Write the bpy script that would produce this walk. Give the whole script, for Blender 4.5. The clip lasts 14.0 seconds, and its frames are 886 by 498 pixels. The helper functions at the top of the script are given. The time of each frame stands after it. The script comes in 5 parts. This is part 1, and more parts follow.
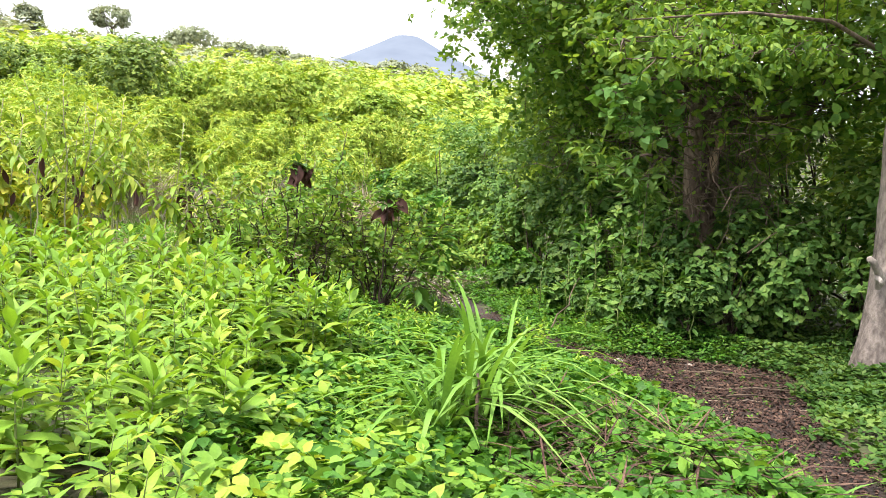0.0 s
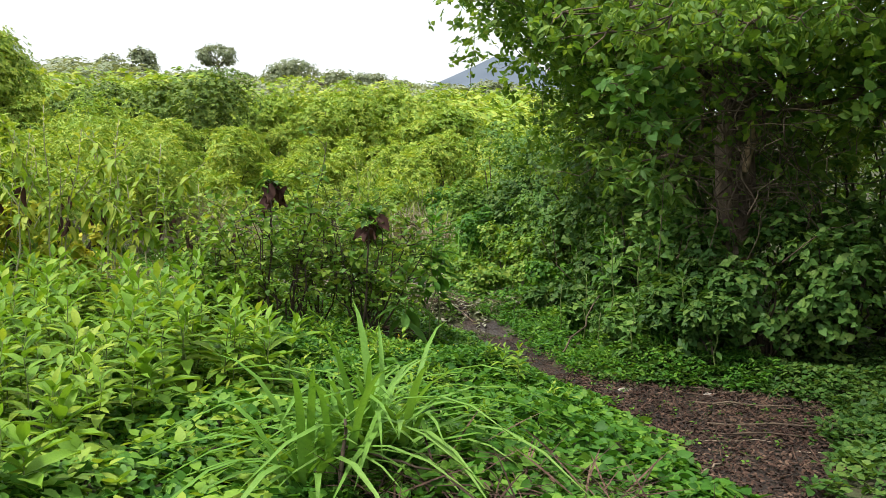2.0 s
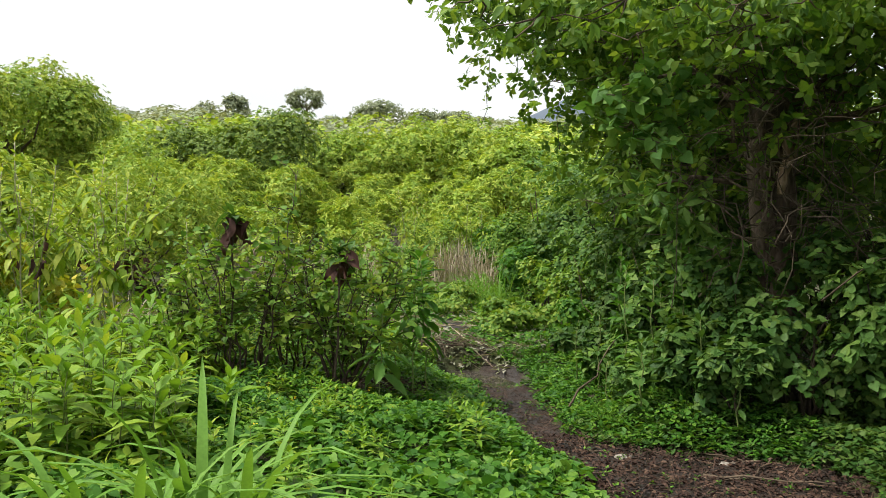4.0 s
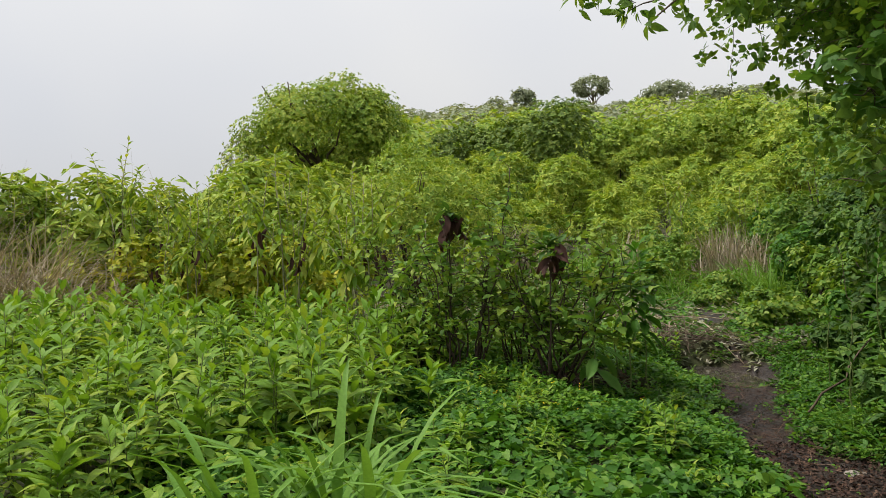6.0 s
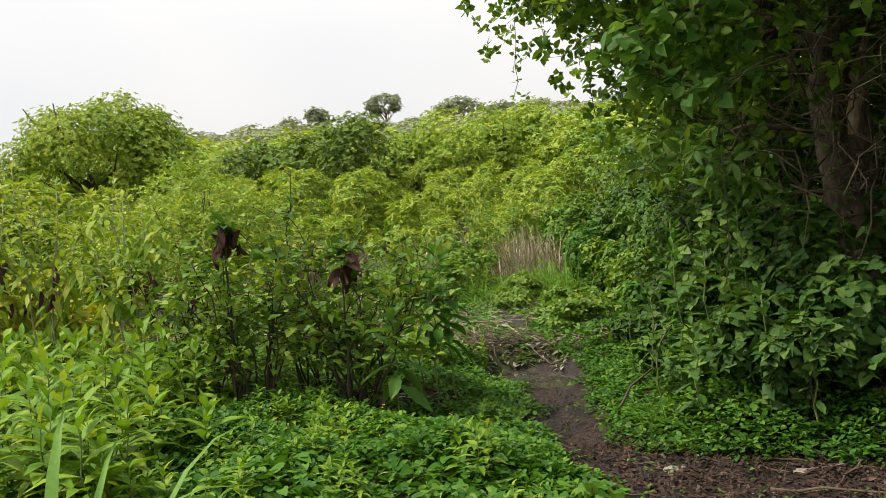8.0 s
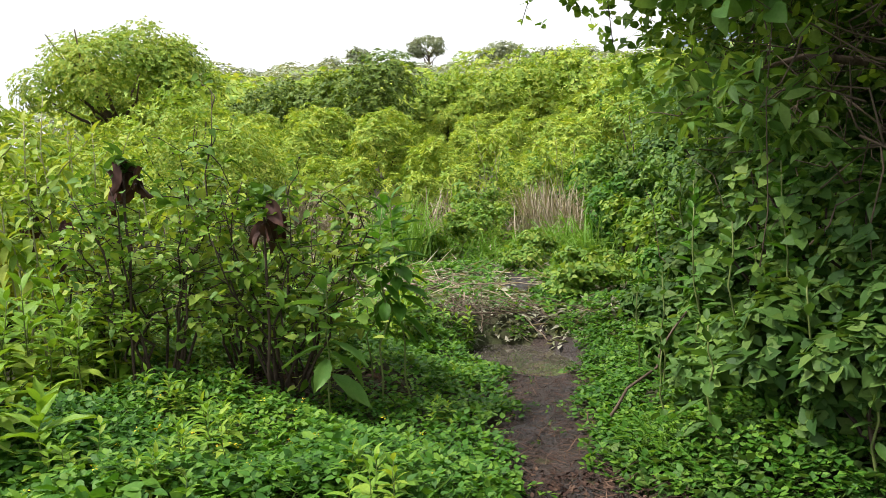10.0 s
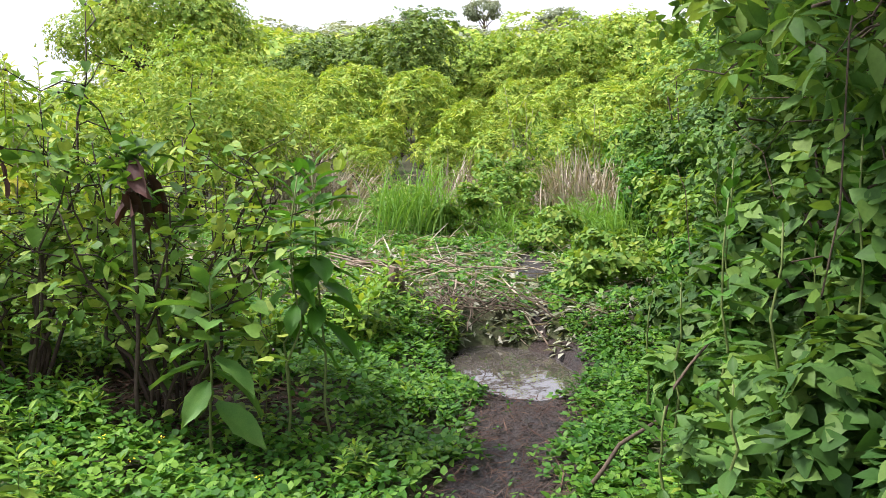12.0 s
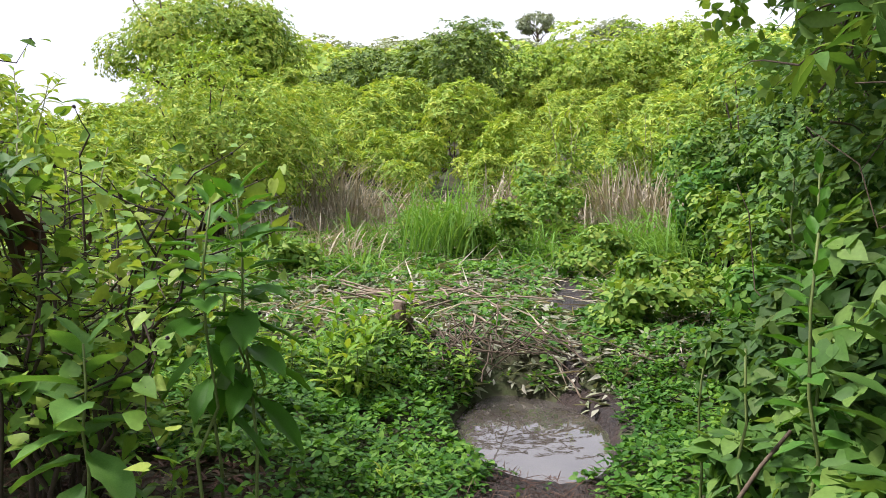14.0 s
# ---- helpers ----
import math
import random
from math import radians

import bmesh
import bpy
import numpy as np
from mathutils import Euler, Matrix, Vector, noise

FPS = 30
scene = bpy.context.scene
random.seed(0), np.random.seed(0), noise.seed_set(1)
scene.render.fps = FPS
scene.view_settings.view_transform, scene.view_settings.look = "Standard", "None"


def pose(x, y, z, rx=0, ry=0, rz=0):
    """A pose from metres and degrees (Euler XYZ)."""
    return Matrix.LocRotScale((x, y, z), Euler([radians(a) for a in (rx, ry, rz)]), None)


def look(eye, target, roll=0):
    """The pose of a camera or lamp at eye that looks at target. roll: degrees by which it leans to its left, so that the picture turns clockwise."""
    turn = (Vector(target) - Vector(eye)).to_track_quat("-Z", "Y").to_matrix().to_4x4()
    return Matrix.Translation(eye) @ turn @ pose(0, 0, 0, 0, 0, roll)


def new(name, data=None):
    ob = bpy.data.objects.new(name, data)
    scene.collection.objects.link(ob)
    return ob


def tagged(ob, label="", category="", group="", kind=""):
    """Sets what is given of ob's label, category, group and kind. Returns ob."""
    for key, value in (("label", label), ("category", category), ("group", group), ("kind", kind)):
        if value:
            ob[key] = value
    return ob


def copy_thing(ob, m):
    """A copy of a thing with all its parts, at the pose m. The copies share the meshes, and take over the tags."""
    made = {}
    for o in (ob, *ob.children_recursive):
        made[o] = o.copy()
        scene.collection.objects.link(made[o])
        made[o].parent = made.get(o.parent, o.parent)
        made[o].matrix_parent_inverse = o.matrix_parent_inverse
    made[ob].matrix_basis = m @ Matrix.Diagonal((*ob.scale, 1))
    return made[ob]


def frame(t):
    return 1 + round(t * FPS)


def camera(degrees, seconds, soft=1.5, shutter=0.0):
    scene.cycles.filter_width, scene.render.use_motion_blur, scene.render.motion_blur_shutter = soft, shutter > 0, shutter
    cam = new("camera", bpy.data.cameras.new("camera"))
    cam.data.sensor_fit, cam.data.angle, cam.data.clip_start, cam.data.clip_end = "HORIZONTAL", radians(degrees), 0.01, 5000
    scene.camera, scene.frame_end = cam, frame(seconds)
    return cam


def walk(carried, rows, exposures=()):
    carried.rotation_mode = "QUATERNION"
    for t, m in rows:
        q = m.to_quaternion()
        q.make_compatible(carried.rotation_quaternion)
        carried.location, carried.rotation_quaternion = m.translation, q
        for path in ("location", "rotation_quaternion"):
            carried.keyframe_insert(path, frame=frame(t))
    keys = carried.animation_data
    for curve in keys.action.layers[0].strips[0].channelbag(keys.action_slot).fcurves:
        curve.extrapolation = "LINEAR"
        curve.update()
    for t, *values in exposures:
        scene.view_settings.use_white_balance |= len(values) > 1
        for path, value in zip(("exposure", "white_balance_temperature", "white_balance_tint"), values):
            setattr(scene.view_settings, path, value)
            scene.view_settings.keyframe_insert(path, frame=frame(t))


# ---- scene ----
cam = camera(57.1, 14.0, soft=0.5)
PATH = [
    (0, (-2.823, -2.856, 1.527), (-2.136, -0.98, 1.418), 4.0),
    (0.5, (-2.442, -2.852, 1.506), (-1.924, -0.924, 1.387), 1.5),
    (1, (-2.101, -2.81, 1.562), (-1.673, -0.86, 1.451), 1.7),
    (1.5, (-1.722, -2.561, 1.546), (-1.323, -0.605, 1.429), 1.9),
    (2, (-1.368, -2.382, 1.529), (-0.93, -0.432, 1.456), 1.8),
    (2.5, (-0.989, -2.258, 1.561), (-0.676, -0.283, 1.522), 0.8),
    (3, (-0.677, -1.983, 1.535), (-0.42, 0.0, 1.482), 1.3),
    (3.2, (-0.55, -1.881, 1.56), (-0.306, 0.104, 1.539), 1.2),
    (5.3, (0.306, -1.333, 1.527), (0.456, 0.661, 1.545), -0.5),
    (5.5, (0.391, -1.354, 1.542), (0.356, 0.646, 1.556), -0.6),
    (6, (0.579, -1.447, 1.604), (0.094, 0.493, 1.583), -0.6),
    (6.5, (0.594, -1.431, 1.582), (0.011, 0.482, 1.538), -1.1),
    (7, (0.501, -1.241, 1.542), (0.032, 0.702, 1.469), -1.3),
    (7.1, (0.465, -1.206, 1.535), (0.175, 0.773, 1.498), -2.2),
    (7.5, (0.439, -0.956, 1.544), (0.39, 1.042, 1.613), -4.7),
    (8, (0.603, -0.669, 1.507), (0.593, 1.331, 1.511), -4.6),
    (8.5, (0.769, -0.333, 1.515), (0.736, 1.667, 1.499), -4.7),
    (9, (0.9, 0.089, 1.512), (0.836, 2.087, 1.441), -4.1),
    (9.2, (0.953, 0.235, 1.515), (0.886, 2.232, 1.436), -3.8),
    (11.3, (1.533, 1.836, 1.536), (1.34, 3.818, 1.349), 0.4),
    (11.5, (1.591, 1.979, 1.558), (1.385, 3.959, 1.37), 0.2),
    (12, (1.624, 2.352, 1.541), (1.398, 4.329, 1.34), 0.5),
    (12.5, (1.781, 2.671, 1.557), (1.482, 4.637, 1.346), 0.2),
    (13, (1.86, 2.955, 1.585), (1.479, 4.907, 1.374), -0.1),
    (13.5, (1.797, 3.237, 1.576), (1.425, 5.198, 1.435), 0.4),
    (14, (1.806, 3.497, 1.568), (1.447, 5.457, 1.401), 0.1),
]
walk(cam, [(t, look(eye, target, roll)) for t, eye, target, roll in PATH], exposures=[(0, 1.08, 6350, 16), (0.5, 0.5, 6350, 13), (1.0, 0.34, 6400, 9), (1.5, 0.3, 6350, 8), (3, 0.17, 6400, 7), (5.3, 0.14, 6600, 9), (5.6, 0.08, 6600, 9), (6, -0.3, 6550, 10), (6.5, -0.24, 6650, 10), (7, -0.08, 6700, 10), (7.5, -0.28, 6650, 10), (8, -0.04, 6750, 10), (9, 0.1, 6750, 10), (11.3, 0.74, 6000, 17), (14, 0.48, 6050, 18)])

# ---- sky and sun ----
world = bpy.data.worlds.new("overcast_sky")
scene.world = world
world.use_nodes = True
wn, wl = world.node_tree.nodes, world.node_tree.links
sky = wn.new("ShaderNodeTexSky")
sky.sky_type = "NISHITA"
sky.sun_disc = False
sky.sun_elevation, sky.sun_rotation = radians(57.7), radians(-99)
sky.dust_density, sky.air_density, sky.ozone_density = 4.0, 1.0, 1.0
SKY_WHITE = 0.98
scale = wn.new("ShaderNodeVectorMath")
scale.operation = "SCALE"
scale.inputs["Scale"].default_value = 0.10
wl.new(sky.outputs[0], scale.inputs[0])
cloud = wn.new("ShaderNodeTexNoise")
cloud.inputs["Scale"].default_value, cloud.inputs["Detail"].default_value = 1.6, 3.0
cloud_ramp = wn.new("ShaderNodeValToRGB")
cloud_ramp.color_ramp.elements[0].color = (SKY_WHITE * 0.86, SKY_WHITE * 0.89, SKY_WHITE * 0.96, 1)
cloud_ramp.color_ramp.elements[1].color = (SKY_WHITE, SKY_WHITE, SKY_WHITE, 1)
cloud_ramp.color_ramp.elements[0].position, cloud_ramp.color_ramp.elements[1].position = 0.35, 0.6
coords = wn.new("ShaderNodeTexCoord")
wl.new(coords.outputs["Generated"], cloud.inputs["Vector"])
wl.new(cloud.outputs["Fac"], cloud_ramp.inputs[0])
veil = wn.new("ShaderNodeMix")
veil.data_type = "RGBA"
veil.inputs[0].default_value = 0.85
wl.new(scale.outputs[0], veil.inputs[6])
wl.new(cloud_ramp.outputs[0], veil.inputs[7])
wl.new(veil.outputs[2], wn["Background"].inputs[0])
# an overcast sky is about three times brighter overhead than at the horizon
height = wn.new("ShaderNodeSeparateXYZ")
wl.new(coords.outputs["Generated"], height.inputs[0])
lift = wn.new("ShaderNodeMapRange")
lift.inputs[1].default_value, lift.inputs[2].default_value = 0.0, 1.0
lift.inputs[3].default_value, lift.inputs[4].default_value = 0.95, 1.75
wl.new(height.outputs["Z"], lift.inputs[0])
wl.new(lift.outputs[0], wn["Background"].inputs[1])
sun = new("sun", bpy.data.lights.new("sun", "SUN"))
sun.data.energy, sun.data.angle, sun.data.color = 5.0, radians(10), (1.0, 0.95, 0.84)
sun.matrix_world = look((-50, -8, 80), (0, 0, 0))


# ---- materials ----
def base_material(name, rough=0.6, spec=0.3):
    m = bpy.data.materials.new(name)
    m.use_nodes = True
    p = m.node_tree.nodes["Principled BSDF"]
    p.inputs["Roughness"].default_value = rough
    p.inputs["Specular IOR Level"].default_value = spec
    return m, m.node_tree.nodes, m.node_tree.links, p


def ramp_node(n, stops):
    r = n.new("ShaderNodeValToRGB")
    els = r.color_ramp.elements
    while len(els) < len(stops):
        els.new(0.5)
    for e, (pos, col) in zip(els, stops):
        e.position, e.color = pos, (*col, 1)
    return r


LEAF_TINT = (1.11, 0.98, 1.65)


def leaf_material(name, dark, mid, light, rough=0.55, through_light=0.3, patch=0.9, spec=0.2):
    """Leaf: tone by leaf, a slow change over the plant, light through the blade."""
    if mid[1] > mid[0]:
        dark, mid, light = (tuple(a * b for a, b in zip(c, LEAF_TINT)) for c in (dark, mid, light))
    m, n, l, p = base_material(name, rough, spec)
    g = n.new("ShaderNodeNewGeometry")
    r = ramp_node(n, [(0.0, dark), (0.5, mid), (0.95, light)])
    co = n.new("ShaderNodeTexCoord")
    big = n.new("ShaderNodeTexNoise")
    big.inputs["Scale"].default_value = patch
    big.inputs["Detail"].default_value = 3
    l.new(co.outputs["Object"], big.inputs["Vector"])
    add = n.new("ShaderNodeMath")
    add.operation = "MULTIPLY_ADD"
    l.new(big.outputs["Fac"], add.inputs[0])
    add.inputs[1].default_value = 1.1
    sub = n.new("ShaderNodeMath")
    sub.operation = "MULTIPLY_ADD"
    l.new(g.outputs["Random Per Island"], sub.inputs[0])
    sub.inputs[1].default_value, sub.inputs[2].default_value = 0.7, -0.38
    l.new(sub.outputs[0], add.inputs[2])
    l.new(add.outputs[0], r.inputs[0])
    fine = n.new("ShaderNodeTexNoise")
    fine.inputs["Scale"].default_value = 60
    l.new(co.outputs["Object"], fine.inputs["Vector"])
    hue = n.new("ShaderNodeHueSaturation")
    l.new(r.outputs[0], hue.inputs["Color"])
    fr = n.new("ShaderNodeMapRange")
    fr.inputs[3].default_value, fr.inputs[4].default_value = 0.75, 1.25
    l.new(fine.outputs["Fac"], fr.inputs[0])
    l.new(fr.outputs[0], hue.inputs["Value"])
    l.new(hue.outputs[0], p.inputs["Base Color"])
    t = n.new("ShaderNodeBsdfTranslucent")
    warm = n.new("ShaderNodeMix")
    warm.data_type, warm.blend_type = "RGBA", "MULTIPLY"
    warm.inputs[0].default_value = 1.0
    l.new(hue.outputs[0], warm.inputs[6])
    warm.inputs[7].default_value = (1.5, 1.4, 0.6, 1)
    l.new(warm.outputs[2], t.inputs["Color"])
    mix = n.new("ShaderNodeMixShader")
    mix.inputs[0].default_value = through_light
    l.new(p.outputs[0], mix.inputs[1])
    l.new(t.outputs[0], mix.inputs[2])
    l.new(mix.outputs[0], n["Material Output"].inputs["Surface"])
    return m


def rough_material(name, stops, scale_a=3.0, scale_b=40.0, rough=0.85, bump=0.3, stretch=(1, 1, 1), spec=0.25, wet=None):
    """Soil, bark, stone and straw: colour at two scales and relief."""
    m, n, l, p = base_material(name, rough, spec)
    co = n.new("ShaderNodeTexCoord")
    mp = n.new("ShaderNodeMapping")
    mp.inputs["Scale"].default_value = stretch
    l.new(co.outputs["Object"], mp.inputs["Vector"])
    a, b = n.new("ShaderNodeTexNoise"), n.new("ShaderNodeTexNoise")
    for t, s, d in ((a, scale_a, 6), (b, scale_b, 5)):
        t.inputs["Scale"].default_value, t.inputs["Detail"].default_value = s, d
        l.new(mp.outputs[0], t.inputs["Vector"])
    g = n.new("ShaderNodeNewGeometry")
    s1 = n.new("ShaderNodeMath")
    s1.operation = "MULTIPLY_ADD"
    l.new(b.outputs["Fac"], s1.inputs[0])
    s1.inputs[1].default_value = 0.6
    s2 = n.new("ShaderNodeMath")
    s2.operation = "MULTIPLY_ADD"
    l.new(a.outputs["Fac"], s2.inputs[0])
    s2.inputs[1].default_value, s2.inputs[2].default_value = 0.9, -0.45
    s3 = n.new("ShaderNodeMath")
    s3.operation = "MULTIPLY_ADD"
    l.new(g.outputs["Random Per Island"], s3.inputs[0])
    s3.inputs[1].default_value = 0.35
    l.new(s2.outputs[0], s3.inputs[2])
    l.new(s3.outputs[0], s1.inputs[2])
    r = ramp_node(n, stops)
    l.new(s1.outputs[0], r.inputs[0])
    l.new(r.outputs[0], p.inputs["Base Color"])
    if wet:
        w = n.new("ShaderNodeMapRange")
        w.inputs[1].default_value, w.inputs[2].default_value = 0.35, 0.65
        w.inputs[3].default_value, w.inputs[4].default_value = wet, rough
        l.new(a.outputs["Fac"], w.inputs[0])
        l.new(w.outputs[0], p.inputs["Roughness"])
    bp = n.new("ShaderNodeBump")
    bp.inputs["Strength"].default_value, bp.inputs["Distance"].default_value = bump, 0.03
    l.new(b.outputs["Fac"], bp.inputs["Height"])
    l.new(bp.outputs[0], p.inputs["Normal"])
    return m


LEAF_WEED = leaf_material("weed_leaf", (0.067, 0.17, 0.011), (0.137, 0.284, 0.016), (0.255, 0.365, 0.027))
LEAF_TALL = leaf_material("tall_herb_leaf", (0.08, 0.185, 0.012), (0.185, 0.31, 0.02), (0.34, 0.42, 0.04))
LEAF_SHRUB = leaf_material("shrub_leaf", (0.05, 0.135, 0.012), (0.12, 0.25, 0.02), (0.26, 0.36, 0.038))
LEAF_YELLOW = leaf_material("yellowish_leaf", (0.13, 0.23, 0.014), (0.27, 0.36, 0.02), (0.45, 0.44, 0.035))
LEAF_HILL = leaf_material("hillside_leaf", (0.045, 0.11, 0.014), (0.11, 0.20, 0.02), (0.20, 0.29, 0.032), patch=0.09, through_light=0.2)
LEAF_THICKET = leaf_material("thicket_leaf", (0.09, 0.205, 0.016), (0.21, 0.35, 0.027), (0.38, 0.475, 0.05), patch=0.4, through_light=0.25)
# LEAF_GREEN is darkened to carry the shade under the trees.
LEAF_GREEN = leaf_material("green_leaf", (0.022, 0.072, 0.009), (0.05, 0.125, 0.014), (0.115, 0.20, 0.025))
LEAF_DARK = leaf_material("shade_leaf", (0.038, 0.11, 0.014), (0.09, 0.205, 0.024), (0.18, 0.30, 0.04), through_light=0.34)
LEAF_TREE = leaf_material("tree_leaf", (0.035, 0.10, 0.010), (0.088, 0.19, 0.016), (0.19, 0.31, 0.032), through_light=0.4)
LEAF_COVER = leaf_material("creeper_leaf", (0.019, 0.08, 0.006), (0.052, 0.165, 0.010), (0.135, 0.28, 0.02))
LEAF_BROAD = leaf_material("broad_leaf", (0.04, 0.12, 0.013), (0.085, 0.21, 0.025), (0.16, 0.30, 0.04), patch=2.0)
# Distance haze is mixed into these paler, greyer greens.
LEAF_FAR_HAZED = leaf_material("distant_hazed_leaf", (0.13, 0.19, 0.07), (0.20, 0.265, 0.095), (0.28, 0.34, 0.13), patch=0.05, through_light=0.2)
LEAF_CUT = leaf_material("wilted_leaf", (0.10, 0.13, 0.04), (0.20, 0.25, 0.09), (0.34, 0.36, 0.18), through_light=0.15)
LEAF_DEAD = leaf_material("dead_leaf", (0.016, 0.008, 0.007), (0.05, 0.023, 0.019), (0.15, 0.068, 0.05), through_light=0.1, rough=0.7)
GRASS = leaf_material("grass_blade", (0.05, 0.15, 0.012), (0.11, 0.26, 0.022), (0.21, 0.36, 0.055), through_light=0.3)
PETAL = leaf_material("yellow_petal", (0.55, 0.36, 0.01), (0.75, 0.52, 0.015), (0.85, 0.65, 0.03), through_light=0.2)
STRAW = leaf_material("dry_straw", (0.18, 0.145, 0.105), (0.35, 0.295, 0.22), (0.53, 0.47, 0.38), through_light=0.12, rough=0.75)
STEM_GREEN = rough_material("green_stem", [(0.2, (0.08, 0.11, 0.03)), (0.8, (0.17, 0.21, 0.06))], 6, 60, 0.6, 0.1)
STEM_PALE = rough_material("pale_stem", [(0.2, (0.16, 0.16, 0.08)), (0.8, (0.36, 0.34, 0.20))], 6, 60, 0.7, 0.15)
STEM_DARK = rough_material("dark_stem", [(0.2, (0.025, 0.018, 0.014)), (0.8, (0.085, 0.06, 0.04))], 8, 70, 0.8, 0.2)
BARK = rough_material("bark", [(0.2, (0.05, 0.036, 0.028)), (0.5, (0.18, 0.128, 0.096)), (0.8, (0.38, 0.30, 0.24))], 4.5, 26, 0.9, 1.0, (1, 1, 0.35))
GREY_BARK = rough_material("pale_grey_bark", [(0.2, (0.10, 0.083, 0.072)), (0.5, (0.27, 0.23, 0.20)), (0.8, (0.48, 0.43, 0.385))], 4, 24, 0.9, 1.0, (1, 1, 0.45))
PALE_BARK = rough_material("peeled_bark", [(0.2, (0.10, 0.065, 0.045)), (0.5, (0.30, 0.20, 0.13)), (0.8, (0.52, 0.40, 0.29))], 5, 30, 0.85, 0.8, (1, 1, 0.4))
TWIG = rough_material("twig_bark", [(0.2, (0.045, 0.032, 0.024)), (0.8, (0.15, 0.11, 0.075))], 6, 60, 0.85, 0.2)
STALK = rough_material("cut_stalk", [(0.1, (0.10, 0.07, 0.05)), (0.5, (0.22, 0.165, 0.12)), (0.9, (0.42, 0.35, 0.27))], 3, 50, 0.8, 0.2)
SOIL = rough_material("soil", [(0.2, (0.025, 0.018, 0.013)), (0.5, (0.045, 0.045, 0.022)), (0.8, (0.06, 0.085, 0.03))], 1.2, 25, 0.95, 0.5)
MUD = rough_material("path_mud", [(0.2, (0.006, 0.0045, 0.004)), (0.5, (0.014, 0.010, 0.0085)), (0.8, (0.045, 0.031, 0.025))], 2.4, 34, 0.75, 1.2, wet=0.38)
LITTER = rough_material("leaf_litter", [(0.1, (0.014, 0.008, 0.006)), (0.5, (0.052, 0.027, 0.019)), (0.9, (0.19, 0.12, 0.08))], 5, 60, 0.85, 0.2)
STONE = rough_material("pale_stone", [(0.2, (0.13, 0.11, 0.095)), (0.8, (0.34, 0.30, 0.26))], 8, 50, 0.85, 0.4)
BERRY = rough_material("dark_berry", [(0.2, (0.010, 0.008, 0.010)), (0.8, (0.04, 0.02, 0.03))], 10, 60, 0.4, 0.1)


def water_material():
    m, n, l, p = base_material("muddy_water", 0.03, 1.0)
    co = n.new("ShaderNodeTexCoord")
    a = n.new("ShaderNodeTexNoise")
    a.inputs["Scale"].default_value, a.inputs["Detail"].default_value = 3.0, 4
    l.new(co.outputs["Object"], a.inputs["Vector"])
    r = ramp_node(n, [(0.3, (0.045, 0.038, 0.032)), (0.7, (0.085, 0.075, 0.065))])
    l.new(a.outputs["Fac"], r.inputs[0])
    l.new(r.outputs[0], p.inputs["Base Color"])
    b = n.new("ShaderNodeTexNoise")
    b.inputs["Scale"].default_value = 14
    l.new(co.outputs["Object"], b.inputs["Vector"])
    bp = n.new("ShaderNodeBump")
    bp.inputs["Strength"].default_value, bp.inputs["Distance"].default_value = 0.04, 0.01
    l.new(b.outputs["Fac"], bp.inputs["Height"])
    l.new(bp.outputs[0], p.inputs["Normal"])
    return m


WATER = water_material()


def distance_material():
    """The far mountain: its bright haze is painted in as a pale blue glow."""
    m, n, l, p = base_material("painted_haze_mountain", 1.0, 0.0)
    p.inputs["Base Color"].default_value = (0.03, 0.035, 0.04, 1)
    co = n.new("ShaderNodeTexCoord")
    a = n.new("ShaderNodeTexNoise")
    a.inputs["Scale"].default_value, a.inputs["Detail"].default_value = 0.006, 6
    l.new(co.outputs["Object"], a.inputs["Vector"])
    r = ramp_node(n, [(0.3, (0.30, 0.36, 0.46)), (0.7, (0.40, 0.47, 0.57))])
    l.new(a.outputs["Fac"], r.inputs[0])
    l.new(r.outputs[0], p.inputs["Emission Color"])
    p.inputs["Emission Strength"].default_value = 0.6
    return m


PAINTED_HAZE = distance_material()


# ---- mesh helpers ----
def unit(v):
    v = np.asarray(v, float)
    return v / np.maximum(np.linalg.norm(v, axis=-1, keepdims=True), 1e-9)


def tri_mesh(name, verts, tris, material, smooth=False):
    me = bpy.data.meshes.new(name)
    verts, tris = np.asarray(verts, np.float32), np.asarray(tris, np.int32)
    me.vertices.add(len(verts))
    me.vertices.foreach_set("co", verts.ravel())
    me.loops.add(tris.size)
    me.loops.foreach_set("vertex_index", tris.ravel())
    me.polygons.add(len(tris))
    me.polygons.foreach_set("loop_start", np.arange(0, tris.size, 3, dtype=np.int32))
    if smooth:
        me.polygons.foreach_set("use_smooth", np.ones(len(tris), bool))
    me.update(calc_edges=True)
    me.materials.append(material)
    return me


def join(pieces):
    vs, fs, k = [], [], 0
    for v, f in pieces:
        vs.append(v)
        fs.append(f + k)
        k += len(v)
    return np.concatenate(vs), np.concatenate(fs)


def part(name, mesh, parent, label="", m=None):
    ob = new(name, mesh)
    ob.parent = parent
    if m is not None:
        ob.matrix_basis = m
    return tagged(ob, label)


def thing(name, label, category, m=None, group="", kind=""):
    ob = new(name)
    ob.empty_display_size = 0.1
    if m is not None:
        ob.matrix_basis = m
    return tagged(ob, label, category, group, kind)


